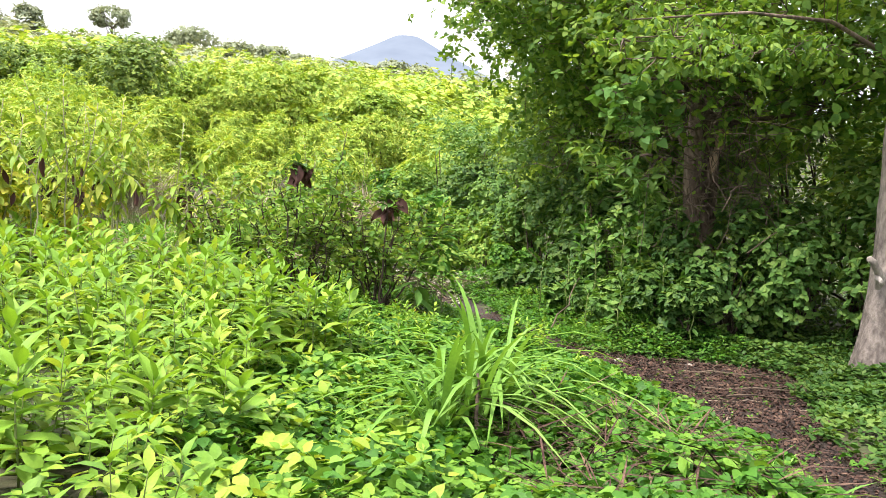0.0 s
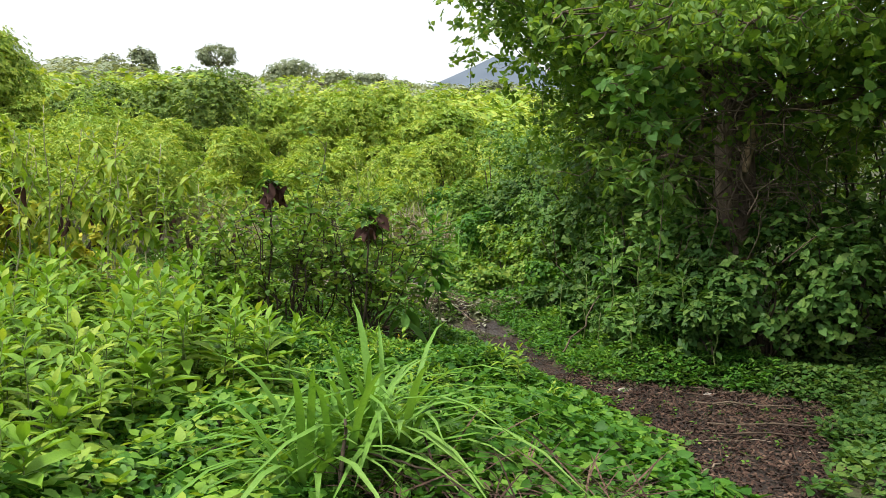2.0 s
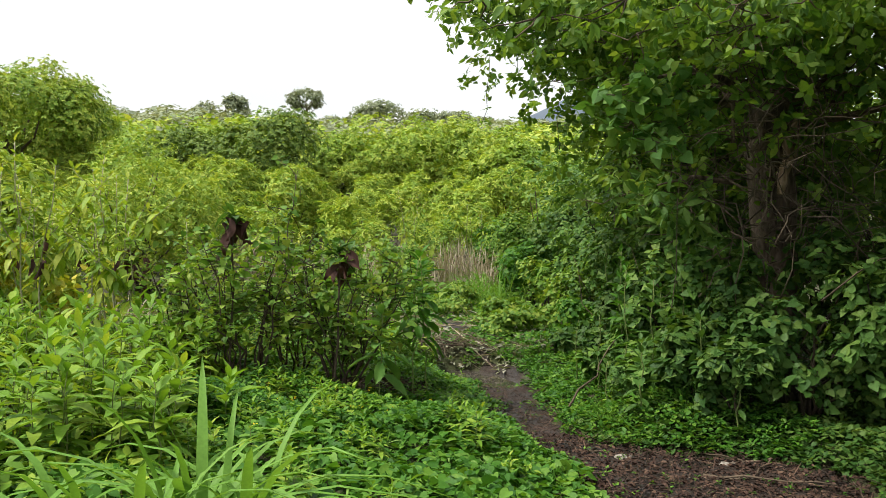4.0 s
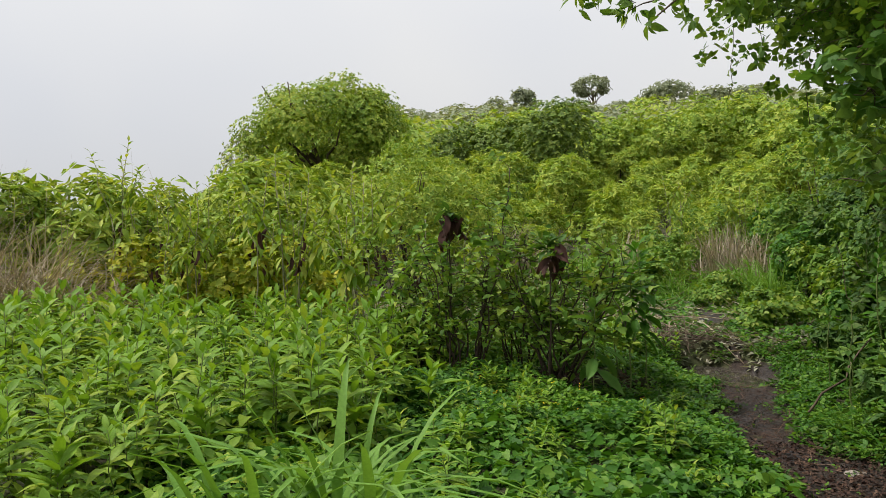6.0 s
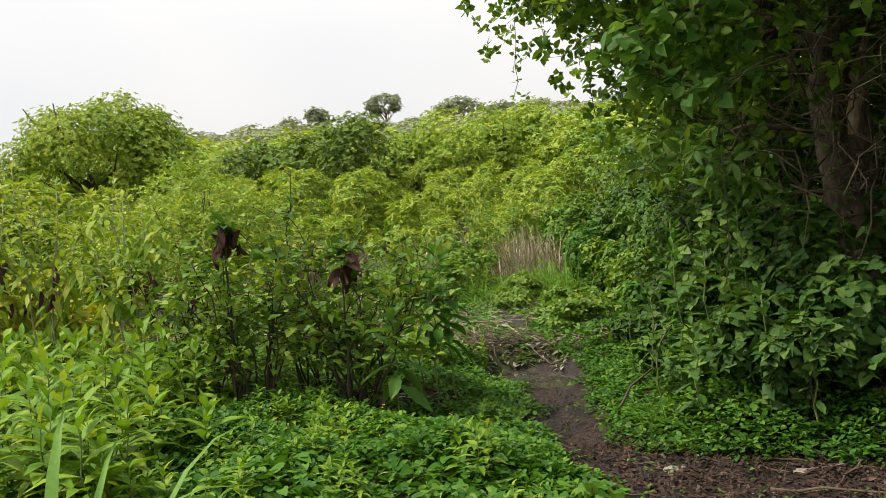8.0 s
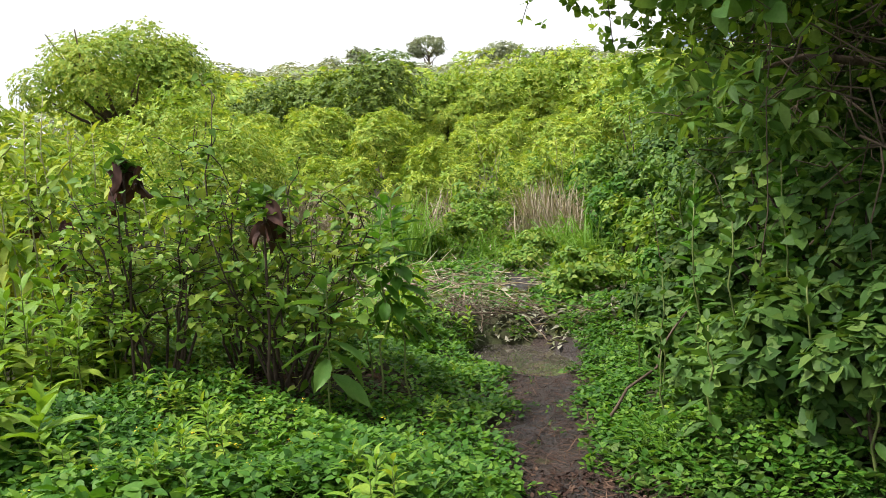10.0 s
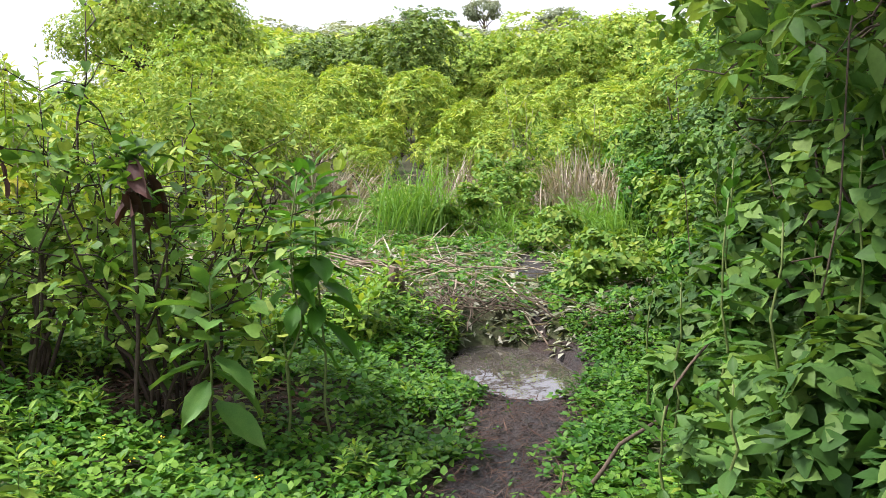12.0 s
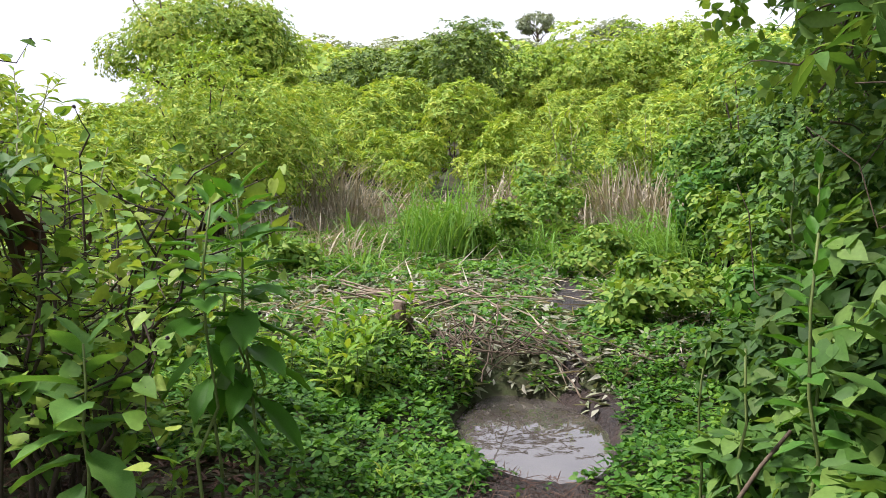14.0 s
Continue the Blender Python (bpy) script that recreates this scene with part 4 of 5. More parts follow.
def broad_plant(label, x, y, h, n, size, seed, low, high, mat=None, lean=(0, 0), bare=0.4, shape=None):
    """One stem with large separate leaves."""
    r = np.random.default_rng(seed)
    top = thing("broad_leaved_plant", label, "plant", at_ground(x, y))
    line = bent(r, (0, 0, 0), (lean[0], lean[1], h), 7, 0.02)
    part("stem", tri_mesh("stem", *tube(line, np.linspace(0.008, 0.004, 7), 6), STEM_GREEN, True), top)
    leaf = tri_mesh("leaf", *(shape or broad_leaf(0.21)), mat or LEAF_BROAD, True)
    for i in range(n):
        s = bare + (1 - bare) * (i / (n - 1)) ** 0.8
        p = Vector([float(np.interp(s, np.linspace(0, 1, 7), line[:, k])) for k in range(3)])
        a = i * 2.4 + r.normal(0, 0.25)
        el = radians(low + (high - low) * (s - bare) / (1 - bare) + r.normal(0, 10))
        d = Vector((math.cos(a) * math.cos(el), math.sin(a) * math.cos(el), math.sin(el)))
        xx = d.cross(Vector((r.normal(0, 0.2), r.normal(0, 0.2), 1))).normalized()
        q = Matrix((xx, d, xx.cross(d))).transposed().to_4x4()
        k = size * (1 - 0.5 * max(0, s - 0.75) / 0.25) * r.uniform(0.8, 1.15)
        stalk = p + d * 0.03
        part("leaf", leaf, top, "", Matrix.Translation(stalk) @ q @ Matrix.Scale(k, 4))
    return top


broad_plant("young plant with large pale green drooping leaves", 0.12, 5.95, 0.9, 18, 0.31, 1, -48, 55, bare=0.35)
broad_plant("leaning plant with large dark green hanging leaves", 0.62, 6.3, 1.45, 30, 0.24, 2, -45, 45, LEAF_COVER, (-0.12, 0.05), 0.48)
broad_plant("plant with large dark green leaves against the shrub", 0.42, 6.15, 1.4, 24, 0.22, 5, -40, 45, LEAF_COVER, (0.05, 0.05), 0.5)
broad_plant("plant with broad green leaves beside the shrub", 0.3, 6.6, 1.35, 16, 0.2, 3, -40, 40, LEAF_GREEN, (0.05, 0), 0.4)
T = broad_leaf(0.24, 0.05, 0.25, 7)
# Mostly the darkened LEAF_GREEN, standing in for shade the canopy does not cast.
for i, (x, y, h, n, s) in enumerate([(2.45, 6.0, 1.35, 20, 0.17), (2.55, 5.55, 1.3, 18, 0.2), (2.3, 5.15, 0.75, 14, 0.2), (2.6, 6.6, 1.5, 20, 0.17), (2.35, 6.5, 0.9, 16, 0.14), (2.75, 5.0, 0.95, 16, 0.2), (2.95, 5.9, 1.6, 18, 0.2), (2.3, 7.1, 0.8, 14, 0.13), (2.7, 7.4, 1.5, 18, 0.17), (2.95, 8.3, 1.1, 16, 0.15),
                                     (2.9, 4.6, 0.7, 12, 0.17), (2.15, 5.6, 0.55, 12, 0.14), (2.95, 6.4, 1.1, 14, 0.18)]):
    broad_plant("fresh green plant with toothed oval leaves along the path", x, y, h, int(n * 1.45), s * 0.74, 20 + i, -40, 60, LEAF_GREEN if i % 3 else LEAF_COVER, (0, 0), 0.25, T)
# Darker leaf tones here too, in place of overhead shade.
for i, (x, y, r, h) in enumerate([(2.95, 6.05, 0.45, 1.15), (2.95, 5.2, 0.5, 0.95), (2.85, 7.2, 0.45, 1.15), (2.6, 6.75, 0.35, 0.7), (3.0, 4.7, 0.45, 0.75), (2.95, 8.2, 0.4, 0.7), (2.6, 5.75, 0.35, 0.65), (2.85, 9.4, 0.5, 0.5)]):
    dome_bush("low_bush", "leafy green bush leaning over the path's edge", "bush", 180 + i, at_ground(x, y), r, h, 330, 0.085, LEAF_GREEN if i % 3 else LEAF_DARK, STEM_DARK, heart(0.42), k=4, lo=-45, hi=35, lobes=7, stems=6)
for i, (x, y, r, h) in enumerate([(3.35, 10.3, 0.5, 0.7), (3.5, 11.8, 0.6, 0.95), (3.5, 13.4, 0.75, 1.25), (3.6, 15.4, 0.9, 1.6), (3.5, 17.3, 1.0, 1.9), (4.4, 18.6, 1.2, 2.4), (3.3, 19.3, 1.0, 2.0)]):
    dome_bush("fresh_bush", "fresh bright green bush at the sunny end of the hedge", "bush", 210 + i, at_ground(x, y), r, h, int(330 * r * (0.5 + h)), 0.105, LEAF_SHRUB if i % 3 else LEAF_COVER, STEM_DARK, ovate(0.3), k=5, lo=-40, hi=30, lobes=9, stems=6)
# a spray of long narrow leaflets above the path's edge
tree("leafy_bough", "low bough with long narrow blue-green leaflets", [(3.6, 6.2, 2.3), (3.2, 6.2, 2.35), (2.8, 6.15, 2.25)], [0.03, 0.02, 0.008], [(2.75, 6.1, 2.1), (2.95, 6.3, 2.2), (2.7, 6.5, 2.25), (3.0, 5.8, 2.0), (2.75, 5.6, 2.0), (2.65, 7.0, 2.4)], LEAF_DARK, 61, leaf=0.17, per=12, k=6, spread=0.17, shape=lance(0.16), limbs=False, lo=-50, hi=10, category="branch")

# ---- weeds in the open field ----
rng = np.random.default_rng(9)
WEED = []
for i in range(4):
    WEED.append(herb("field_weed", "knee-high weed with pale green lance-shaped leaves", "weed", rng, at_ground(-3.0 - 0.6 * i, 3.4 + 0.5 * i), 4, 0.14, 0.75, 17, 0.29, LEAF_WEED, STEM_GREEN, bare=0.12, low=-15, high=60, shape=lance(0.165, 0.05, 0.35)))
spots = [(-3.0 - 0.6 * i, 3.4 + 0.5 * i) for i in range(4)]
tries = 0
while len(spots) < 250 and tries < 30000:
    tries += 1
    x, y = rng.uniform(-10.5, -0.9), rng.uniform(-0.7, 9.0)
    edge = -1.45 - 0.25 * math.sin(y * 1.3) if y > 3.4 else -2.0 - (3.4 - y) * 0.12
    if x > edge or (y > 7.2 and x > -3.0) or (y < 1.0 and x > -2.75):
        continue
    gap = 0.40
    if min((x - a) ** 2 + (y - b) ** 2 for a, b in spots) < gap * gap:
        continue
    spots.append((x, y))
    s = (0.62 + 0.08 * min(y, 6)) * rng.uniform(0.8, 1.12)
    repeat(WEED[rng.integers(4)], x, y, rng.uniform(0, 360), s, group="field weeds")
for i, (x, y, h) in enumerate([(-2.75, 1.35, 0.55), (-3.3, 1.1, 0.6), (-2.35, 2.1, 0.5), (-2.0, 3.0, 0.55), (-1.85, 4.2, 0.6), (-1.55, 5.0, 0.65), (-2.9, 2.2, 0.6), (-1.3, 3.7, 0.45), (-3.5, 1.7, 0.65), (-2.3, 1.35, 0.4), (-1.1, 4.7, 0.5)]):
    herb("field_weed", "young weed with large pale green lance-shaped leaves", "weed", rng, at_ground(x, y), 1, 0.0, h, 18, 0.29, LEAF_WEED, STEM_GREEN, single=True, bare=0.1, low=-5, high=62, shape=broad_leaf(0.17, 0.05, 0.35, 7))
# sparser leafy weeds round the shrubs and clearing
for i in range(34):
    x, y = rng.uniform(-3.0, 0.9), rng.uniform(7.2, 9.6)
    if x > 0.2 and y < 8:
        continue
    repeat(WEED[rng.integers(4)], x, y, rng.uniform(0, 360), rng.uniform(0.4, 0.7))

for i in range(70):
    x, y = rng.uniform(-1.5, 3.1), rng.uniform(2.6, 9.4)
    if abs(x - float(np.interp(y, TY, TX))) < float(np.interp(y, TY, TW)) + 0.3 or in_pool(x, y) < 2.2:
        continue
    repeat(WEED[rng.integers(4)], x, y, rng.uniform(0, 360), rng.uniform(0.28, 0.48), "small lance-leaved weed standing out of the creepers", "small weeds")

# ---- grasses ----
rng = np.random.default_rng(15)
tuft("grass_clump", "tall clump of bright arching grass blades", rng, at_ground(-0.75, 1.95), 80, 1.2, GRASS, 0.14, 0.1, 0.02, True)
tuft("grass_clump", "smaller clump of arching grass beside the vines", rng, at_ground(-1.05, 1.6), 48, 1.05, GRASS, 0.1, 0.0, 0.018, True)
tuft("grass_clump", "short bright grass tuft at the path's edge", rng, at_ground(2.1, 5.35), 90, 0.3, GRASS, 0.09, 0.35, 0.005)
tuft("grass_clump", "tall upright green grass clump in the clearing", rng, at_ground(-0.3, 15.2), 240, 1.7, GRASS, 0.34, 0.45, 0.010, True)
for x, y, n, L, mat, lab in [(2.2, 15.6, 130, 1.1, GRASS, "green grass clump at the thicket's foot"), (2.9, 15.0, 120, 1.2, GRASS, "green grass clump at the thicket's foot"), (0.8, 16.2, 110, 1.1, GRASS, "green grass clump in the clearing"), (-1.6, 16.0, 120, 1.0, GRASS, "green grass clump in the clearing"),
                             (-2.6, 14.6, 120, 0.9, GRASS, "green grass clump in the clearing"), (1.4, 14.8, 100, 0.8, GRASS, "green grass clump in the clearing"), (-1.2, 13.8, 90, 0.7, GRASS, "green grass clump in the clearing"), (3.0, 16.4, 130, 1.3, GRASS, "green grass clump at the thicket's foot")]:
    tuft("grass_clump", lab, rng, at_ground(x, y), n, L, mat, 0.34, 0.15, 0.010, True)
for i, (x, y, r, h) in enumerate([(0.5, 15.0, 0.5, 0.9), (1.9, 14.2, 0.55, 0.6), (1.2, 17.2, 0.7, 1.1), (-0.9, 17.0, 0.6, 0.8), (-2.0, 13.2, 0.5, 0.5), (2.5, 12.4, 0.6, 0.5), (2.4, 10.6, 0.6, 0.45), (0.9, 17.9, 0.6, 1.5), (2.0, 19.6, 0.9, 1.9)]):
    dome_bush("low_bush", "small fresh green bush at the edge of the clearing", "bush", 160 + i, at_ground(x, y), r, h, 320, 0.09, LEAF_SHRUB, STEM_GREEN, ovate(0.3), k=5, lo=-25, hi=40, lobes=7, stems=5)
for x, y, n, L, st, le in [(2.4, 17.6, 260, 1.7, 0.8, (-0.1, 0)), (2.9, 17.9, 200, 1.5, 0.7, (0.1, 0)), (-2.9, 17.8, 240, 2.0, 0.8, (-0.1, 0)), (-2.3, 18.2, 200, 1.5, 0.5, (0.3, 0)), (0.3, 18.6, 220, 1.7, 0.6, (0.25, 0)), (0.9, 18.4, 160, 1.3, 0.5, (0.3, 0)), (-1.2, 19.2, 120, 1.0, 0.3, (0, 0)), (1.5, 19.0, 120, 1.0, 0.4, (-0.3, 0)), (-3.4, 16.6, 140, 1.2, 0.5, (0, 0)),
                           (-1.8, 15.0, 100, 0.9, 0.2, (0.2, 0)), (-3.9, 12.0, 100, 0.8, 0.2, (0, 0)), (-8.0, 8.3, 330, 1.7, 0.55, (0.25, 0)), (-8.7, 7.7, 330, 1.8, 0.5, (-0.2, 0)), (-7.3, 8.2, 260, 1.3, 0.15, (0.3, 0)), (-9.4, 8.4, 260, 2.0, 0.7, (0, 0)), (-10.4, 8.2, 260, 2.1, 0.7, (0, 0))]:
    tuft("dry_grass_tussock", "dry straw-coloured grass tussock, partly flattened", rng, at_ground(x, y), n, L * (1.35 if x < -6 else 1.0), STRAW, 0.34, st * 0.75, 0.009, lean=le)
for x, y in [(-8.3, 8.8), (-9.2, 8.6), (-10.0, 9.0), (-8.8, 9.4), (-10.6, 9.6), (-7.0, 9.9)]:
    tuft("dry_grass_clump", "thin tall dry grass stems against the sky", rng, at_ground(x, y), 16, 2.9, STRAW, 0.35, 0.82, 0.004)

# ---- cut stalks, stump and sticks in the clearing ----
STALKS = tri_mesh("stalk", *tube(bent(np.random.default_rng(1), (-0.5, 0, 0), (0.5, 0, 0), 6, 0.015), 0.011, 6), STALK, True)
pile = thing("stalk_pile", "heap of cut pale brown stalks beyond the puddle", "stalks", pose(0.2, 11.3, float(land(0.2, 11.3))))
for i in range(48):
    x, y = rng.normal(0, 0.4), rng.normal(0, 0.4)
    part("stalk", STALKS, pile, "", pose(x, y, 0.07 + 0.2 * math.exp(-(x * x + y * y) / 0.4) * rng.random(), rng.normal(0, 5), rng.normal(0, 6), rng.normal(0, 42)) @ Matrix.Diagonal((rng.uniform(0.35, 1.1), 0.9, 0.9, 1)))
ROOTS = tri_mesh("root", *tube(bent(np.random.default_rng(2), (-0.5, 0, 0), (0.5, 0, 0), 6, 0.03), 0.011, 6), TWIG, True)
bank = thing("root_heap", "tangle of roots and cut stalks on the puddle's far bank", "stalks", pose(1.0, 9.75, float(land(1.0, 9.75))))
for i in range(75):
    x, y = rng.normal(0.0, 0.42), rng.normal(-0.08, 0.17)
    part("root", ROOTS, bank, "", pose(x, y, 0.03 + 0.13 * rng.random(), rng.normal(0, 5), 14 + rng.normal(0, 9), -75 + rng.normal(0, 45)) @ Matrix.Diagonal((rng.uniform(0.3, 0.75), 0.48, 0.48, 1)))


def stick(a, b, r, label, seed, mat=None):
    g = np.random.default_rng(seed)
    a, b = np.array(a, float), np.array(b, float)
    ob = new("stick", tri_mesh("stick", *tube(bent(g, (0, 0, 0), b - a, 7, 0.02), np.linspace(r, r * 0.55, 7), 7), mat or STALK, True))
    ob.matrix_basis = pose(*a)
    return tagged(ob, label, "stick")


stick((0.86, 9.58, 0.10), (0.871, 10.1, 0.46), 0.015, "bare pale stick leaning on the bank", 1)
stick((0.77, 9.75, 0.12), (0.76, 9.76, 0.42), 0.010, "short upright cut stem", 2)
stick((1.85, 5.95, 0.06), (2.5, 6.45, 0.70), 0.012, "long brown stick leaning in the leaves beside the path", 3, TWIG)
stick((-0.98, 1.4, 0.2), (-0.95, 1.52, 0.55), 0.014, "grey dead branch standing in the grass", 4, TWIG)
stick((-0.95, 1.5, 0.42), (-0.55, 1.35, 0.34), 0.009, "thin fallen twig among vines", 5, TWIG)
stick((1.75, 9.3, 0.02), (1.55, 9.75, 0.2), 0.008, "thin pale stick lying over the puddle's edge", 6)
stick((2.0, 3.2, 0.03), (3.0, 2.95, 0.05), 0.012, "long stick lying on the path", 7, TWIG)
stick((2.3, 3.9, 0.03), (3.05, 3.5, 0.06), 0.010, "thin stick lying on the path", 8, TWIG)
stick((1.7, 3.05, 0.02), (2.6, 2.7, 0.03), 0.008, "thin stick lying on the path", 9, TWIG)
stick((1.35, 6.95, 0.02), (1.5, 7.2, 0.02), 0.007, "short twig on the mud", 10, TWIG)
stick((-3.25, -0.6, 0.1), (-3.2, -0.5, 0.45), 0.012, "broken brown weed stem", 11, TWIG)
stick((1.5, 11.9, 0.2), (1.8, 11.7, 0.21), 0.012, "thin stick lying on the mud", 12, TWIG)

r_ = np.random.default_rng(44)
for i in range(26):
    x, y = r_.uniform(1.5, 3.1), r_.uniform(2.2, 4.5)
    a, L = r_.uniform(-1.3, 1.3) + 3.14 * (i % 2), r_.uniform(0.2, 0.6)
    stick((x, y, float(land(x, y)) + 0.012), (x + L * math.cos(a), y + L * math.sin(a), float(land(x + L * math.cos(a), y + L * math.sin(a))) + 0.025), r_.uniform(0.004, 0.009), "fallen brown stick lying on the littered path", 60 + i, TWIG if i % 3 else STALK)


def stump_thing(x, y, r, h):
    top = thing("stump", "small split tree stump with pale cut top", "stump", pose(x, y, float(land(x, y)) - 0.02))
    v, f = tube([(0, 0, 0), (0.0, 0, h * 0.5), (0.01, 0, h)], [r * 1.25, r, r * 0.95], 11)
    part("wood", tri_mesh("wood", v * [1, 1, 1] + np.sin(v[:, [1, 2, 0]] * 90) * 0.006, f, BARK), top)
    v, f = tube([(0.07, 0.03, 0), (0.08, 0.03, h * 0.6)], [r * 0.8, r * 0.6], 9)
    part("side_shoot", tri_mesh("side_shoot", v, f, BARK), top)
    v, f = tube([(0.01, 0, h - 0.002), (0.012, 0, h + 0.006)], [r * 0.9, r * 0.86], 11)
    part("cut_top", tri_mesh("cut_top", v, f, STALK), top)


stump_thing(0.31, 9.71, 0.06, 0.33)


def stone(x, y, r, label, seed):
    bm = bmesh.new()
    bmesh.ops.create_icosphere(bm, subdivisions=2, radius=r)
    for v in bm.verts:
        v.co *= 1 + 0.35 * noise.noise(v.co * (2.2 / r) * 0.5 + Vector((seed, 0, 0)))
        v.co.z *= 0.55
    me = bpy.data.meshes.new("stone")
    bm.to_mesh(me)
    bm.free()
    me.materials.append(STONE)
    ob = new("stone", me)
    ob.matrix_basis = pose(x, y, float(land(x, y)) + r * 0.22, 0, 0, seed * 40)
    return tagged(ob, label, "stone")


stone(1.9, 4.45, 0.055, "pale rough stone on the path", 1)
stone(1.97, 4.5, 0.03, "small pale stone on the path", 2)
stone(2.6, 4.2, 0.05, "grey-white stone at the path's edge", 3)
stone(2.68, 4.25, 0.035, "small grey-white stone at the path's edge", 4)
stone(1.7, 2.42, 0.03, "flat pale chip on the path", 5)
stone(1.25, 6.95, 0.035, "pale stone at the path's edge", 6)
stone(3.85, 3.25, 0.06, "white stone at the foot of the tree", 7)

# ---- low cover: creepers, wilted cuttings, litter ----
def cover(name, label, category, seed, n, box, keep, shape, size, height, mat, tilt=0.45, kind="stuff", sprig=0, lift=0.01):
    r = np.random.default_rng(seed)
    x, y = r.uniform(box[0], box[1], n), r.uniform(box[2], box[3], n)
    k = keep(x, y, r)
    x, y = x[k], y[k]
    lump = 0.55 + 0.45 * np.sin(x * 3.1 + np.sin(y * 2.3)) * np.sin(y * 2.9 + np.sin(x * 1.7))
    bank = np.clip(0.3 + 0.9 * np.minimum(off_track(x, y)[0], 0.9 * (in_pool(x, y) - 1)), 0.3, 1.0)
    z = land(x, y) + lift + height * bank * lump * r.uniform(0.15, 1, len(x)) ** 0.6
    pos = np.stack([x, y, z], 1)
    if sprig:
        axis = np.array([[0, 0, 1.0]]) + r.normal(0, 0.22, pos.shape)
        mesh = tri_mesh(name, *rosettes(r, shape, pos, axis, sprig, size, -25, 40), mat, True)
        return tagged(new(name, mesh), label, category, kind=kind)
    a = r.uniform(0, 6.28, len(x))
    d = np.stack([np.cos(a), np.sin(a), r.normal(-0.15, 0.35, len(x))], 1)
    up = np.array([[0, 0, 1.0]]) + r.normal(0, tilt, pos.shape)
    return tagged(new(name, tri_mesh(name, *place(shape, pos, d, up, size * r.uniform(0.55, 1.25, len(x))), mat, True)), label, category, kind=kind)


def clear_of_path(x, y, r):
    d, west = off_track(x, y)
    pool = in_pool(x, y)
    heap = ((x - 0.95) / 0.55) ** 2 + ((y - 9.72) / 0.3) ** 2
    return (d + r.normal(0, 0.06, len(x)) > 0.02) & (pool > 1.05) & (heap > 0.8 + r.normal(0, 0.25, len(x)))


cover("creepers", "low creeping plants with heart-shaped leaves over the ground", "creeper", 301, 19000, (-2.6, 1.6, -0.5, 5.2), clear_of_path, heart(0.42), 0.076, 0.24, LEAF_COVER)
cover("low_weeds", "carpet of small green nettle-like weeds", "weeds", 302, 15500, (-2.2, 3.4, 4.2, 9.6), lambda x, y, r: clear_of_path(x, y, r) & ((x > -1.6) | (y > 6.8)) & (((x + 0.6) / 1.1) ** 2 + ((y - 6.6) / 0.5) ** 2 > 1 + r.normal(0, 0.2, len(x))), ovate(0.33), 0.051, 0.32, LEAF_COVER, sprig=5)
cover("low_weeds", "small dark green weeds at the foot of the hedge", "weeds", 303, 4400, (1.8, 5.0, 2.0, 5.4), clear_of_path, ovate(0.4), 0.06, 0.24, LEAF_GREEN, sprig=5)
cover("low_weeds", "small weeds between the pale path and the tree", "weeds", 304, 3000, (1.2, 5.2, -2.5, 2.6), clear_of_path, ovate(0.4), 0.065, 0.18, LEAF_GREEN, sprig=5)
cover("undergrowth", "small leaves under the tall weeds", "weeds", 305, 5000, (-11, -1.2, -1.5, 10.5), lambda x, y, r: clear_of_path(x, y, r) & (np.hypot(x + 2.8, y + 2.9) > 1.5), ovate(0.3), 0.095, 0.3, LEAF_WEED, sprig=5)
cover("low_weeds", "small green weeds along the far side of the clearing", "weeds", 306, 8500, (-4.5, 3.4, 9.6, 18.5), lambda x, y, r: clear_of_path(x, y, r) & (((x > 1.7) & (y > 9.8)) | (y > 13.2) | (r.random(len(x)) < 0.6)), ovate(0.32), 0.075, 0.22, LEAF_COVER, sprig=5)
cover("wilted_cuttings", "flattened wilted leaves and cut weeds covering the clearing", "cuttings", 307, 24000, (-4.2, 2.9, 9.3, 17.0), lambda x, y, r: clear_of_path(x, y, r) & (np.exp(-((y - 11.8) / 3.0) ** 2) > r.random(len(x))), dart(0.13, 0.03, 0.1), 0.16, 0.10, LEAF_CUT, 0.35)
cover("straw", "scattered straw and thin cut stems in the clearing", "straw", 308, 4200, (-4.0, 2.8, 9.4, 18.0), clear_of_path, dart(0.018, 0.0, 0.05), 0.5, 0.12, STRAW, 0.5)
cover("rough_weeds", "rough low weeds round the field and under the trees", "weeds", 320, 7000, (-15, 11, -9, 1.5), lambda x, y, r: clear_of_path(x, y, r) & ((x < -2.0) | (x > 4.8) | (y < -0.2)) & (np.hypot(x + 2.8, y + 2.9) > 0.5), dart(0.3), 0.1, 0.14, LEAF_COVER, sprig=4)
cover("rough_weeds", "rough low weeds under the trees", "weeds", 321, 4000, (4.5, 12, 1.0, 16), clear_of_path, dart(0.3), 0.1, 0.2, LEAF_GREEN, sprig=4)
cover("dead_leaves", "brown dead leaves littering the path", "leaf litter", 309, 15000, (0.6, 3.6, 0.5, 5.2), lambda x, y, r: (off_track(x, y)[0] < 0.12), ovate(0.24), 0.042, 0.02, LITTER, 0.5, lift=0.026)
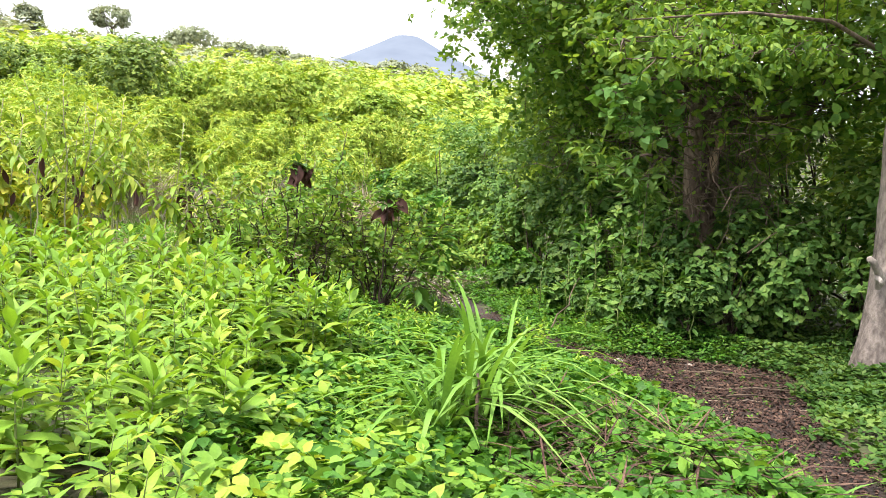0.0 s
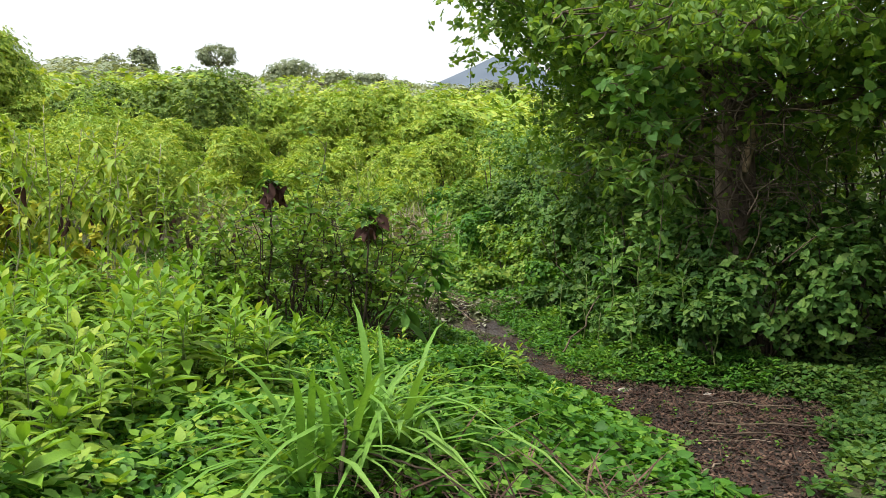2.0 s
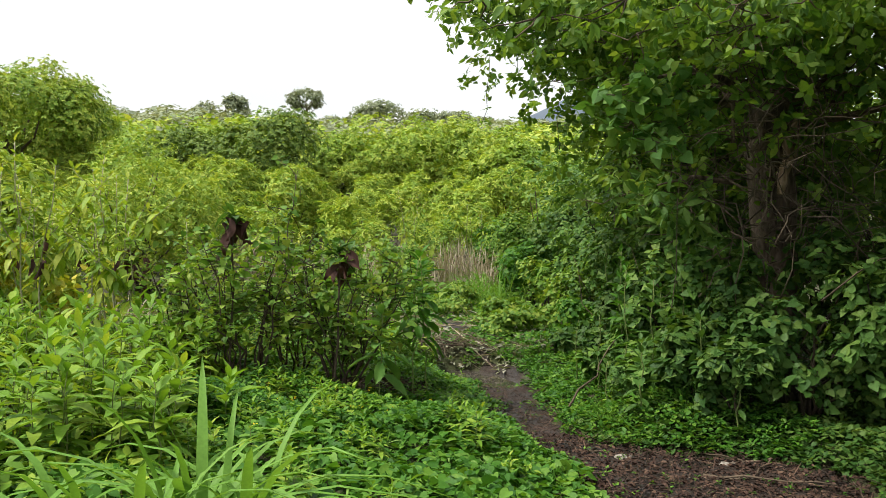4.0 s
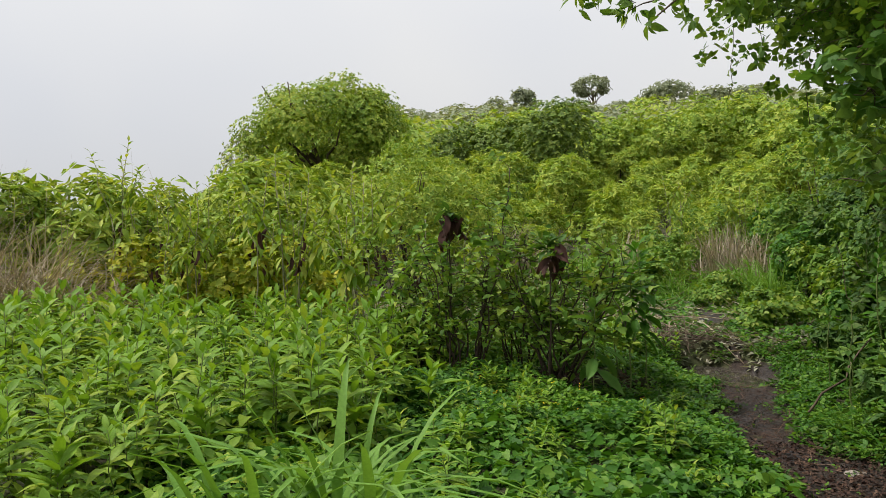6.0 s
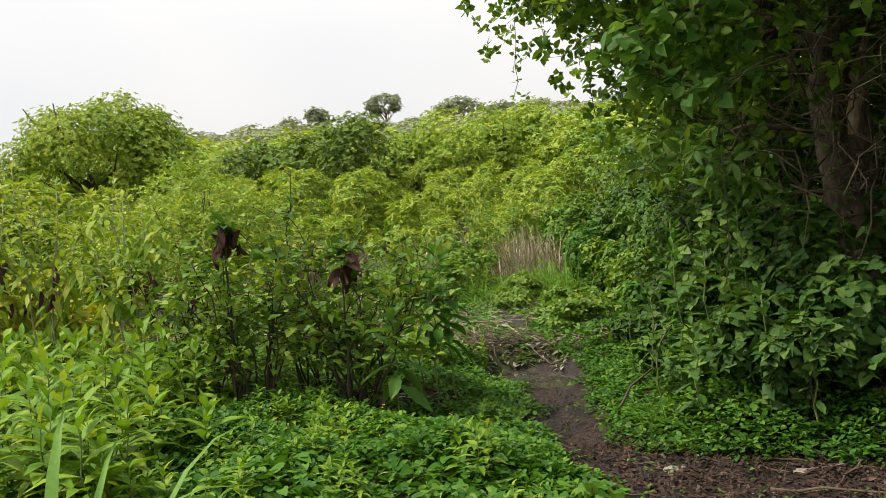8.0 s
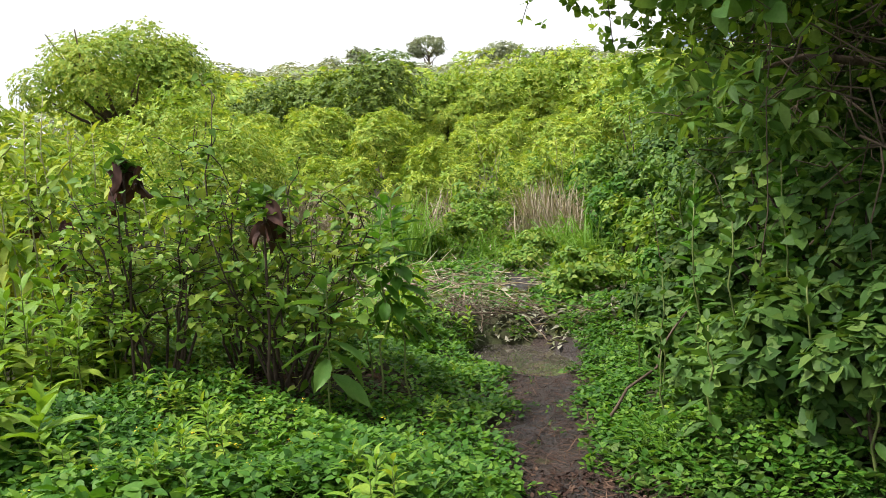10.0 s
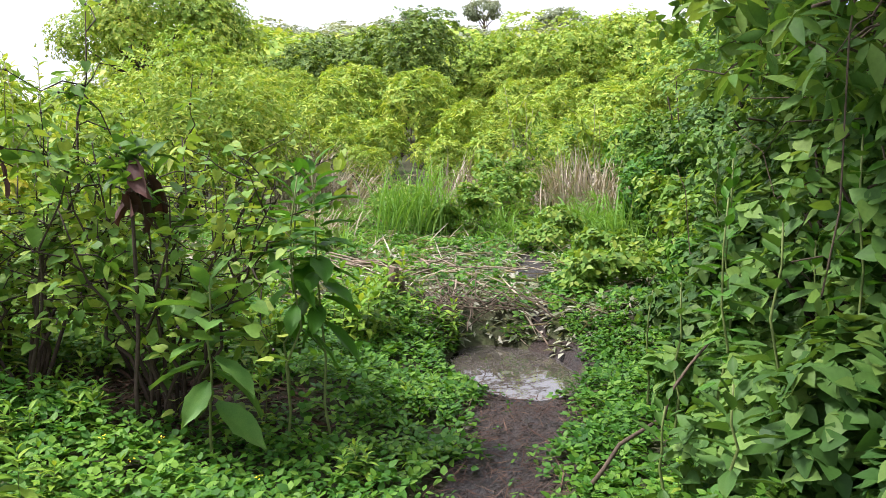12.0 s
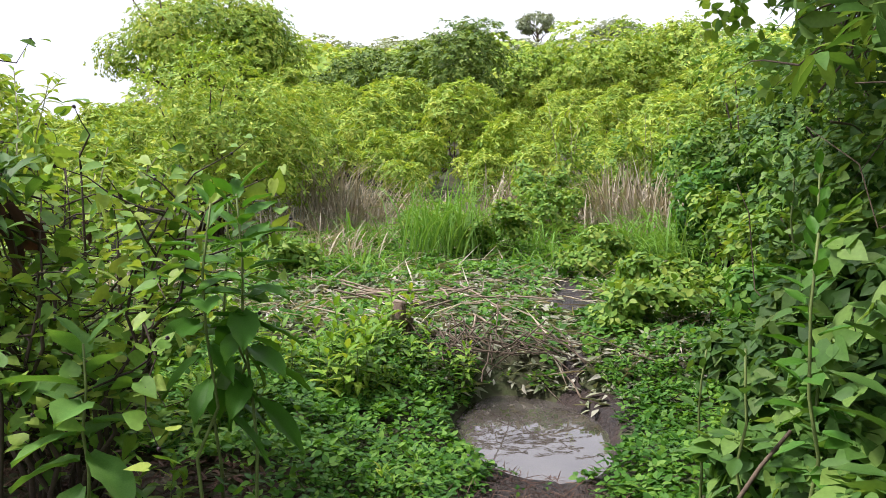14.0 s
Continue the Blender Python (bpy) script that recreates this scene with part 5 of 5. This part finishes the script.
cover("twig_litter", "thin brown twigs and straw littering the path", "leaf litter", 310, 4200, (0.6, 3.6, 0.8, 5.2), lambda x, y, r: (off_track(x, y)[0] < 0.1), lance(0.02, 0.004, 0.05), 0.17, 0.03, LITTER, 0.3, lift=0.026)
cover("twig_litter", "fine twigs and leaf scraps on the mud", "leaf litter", 311, 3600, (0.9, 2.2, 5.0, 7.9), lambda x, y, r: (off_track(x, y)[0] < 0.1), lance(0.02, 0.004, 0.02), 0.13, 0.03, LITTER, 0.3, lift=0.026)
cover("dry_twig_mat", "mat of dry brown twigs under the creepers", "twigs", 312, 900, (-0.9, 0.5, 0.2, 1.6), clear_of_path, lance(0.014, 0.004, 0.02), 0.4, 0.24, LITTER, 0.3)
cover("grass", "thin short grass blades among the creepers", "grass", 313, 9000, (-3.2, 1.0, -0.8, 4.5), lambda x, y, r: clear_of_path(x, y, r) & (np.sin(x * 2.1) * np.sin(y * 1.7 + 1) > 0.1), lance(0.03, 0.005, 0.3), 0.22, 0.15, GRASS, 0.9)
cover("seedlings", "scattered green seedlings coming up through the littered path", "weeds", 314, 420, (0.8, 3.6, 0.8, 8.0), lambda x, y, r: off_track(x, y)[0] < 0.05, ovate(0.33), 0.03, 0.05, LEAF_COVER, sprig=4, lift=0.03)
cover("wilted_cuttings", "wilted leaves trodden into the puddle's muddy margin", "cuttings", 315, 900, (0.5, 2.6, 9.0, 10.3), lambda x, y, r: in_pool(x, y) > 1.1, dart(0.2, 0.04, 0.1), 0.11, 0.05, LEAF_CUT, 0.4)
cover("dry_twig_mat", "dead brown leaves and twigs under the bare shrub stems", "leaf litter", 316, 2200, (-1.9, 0.6, 6.0, 7.3), lambda x, y, r: ((x + 0.6) / 1.25) ** 2 + ((y - 6.6) / 0.62) ** 2 < 1, lance(0.06, 0.01, 0.1), 0.13, 0.10, LITTER, 0.5)
cover("wildflowers", "tiny yellow flowers dotted among the low weeds", "flowers", 317, 24, (-1.0, 0.9, 4.0, 5.7), clear_of_path, ovate(0.4), 0.011, 0.1, PETAL, sprig=5, lift=0.17)
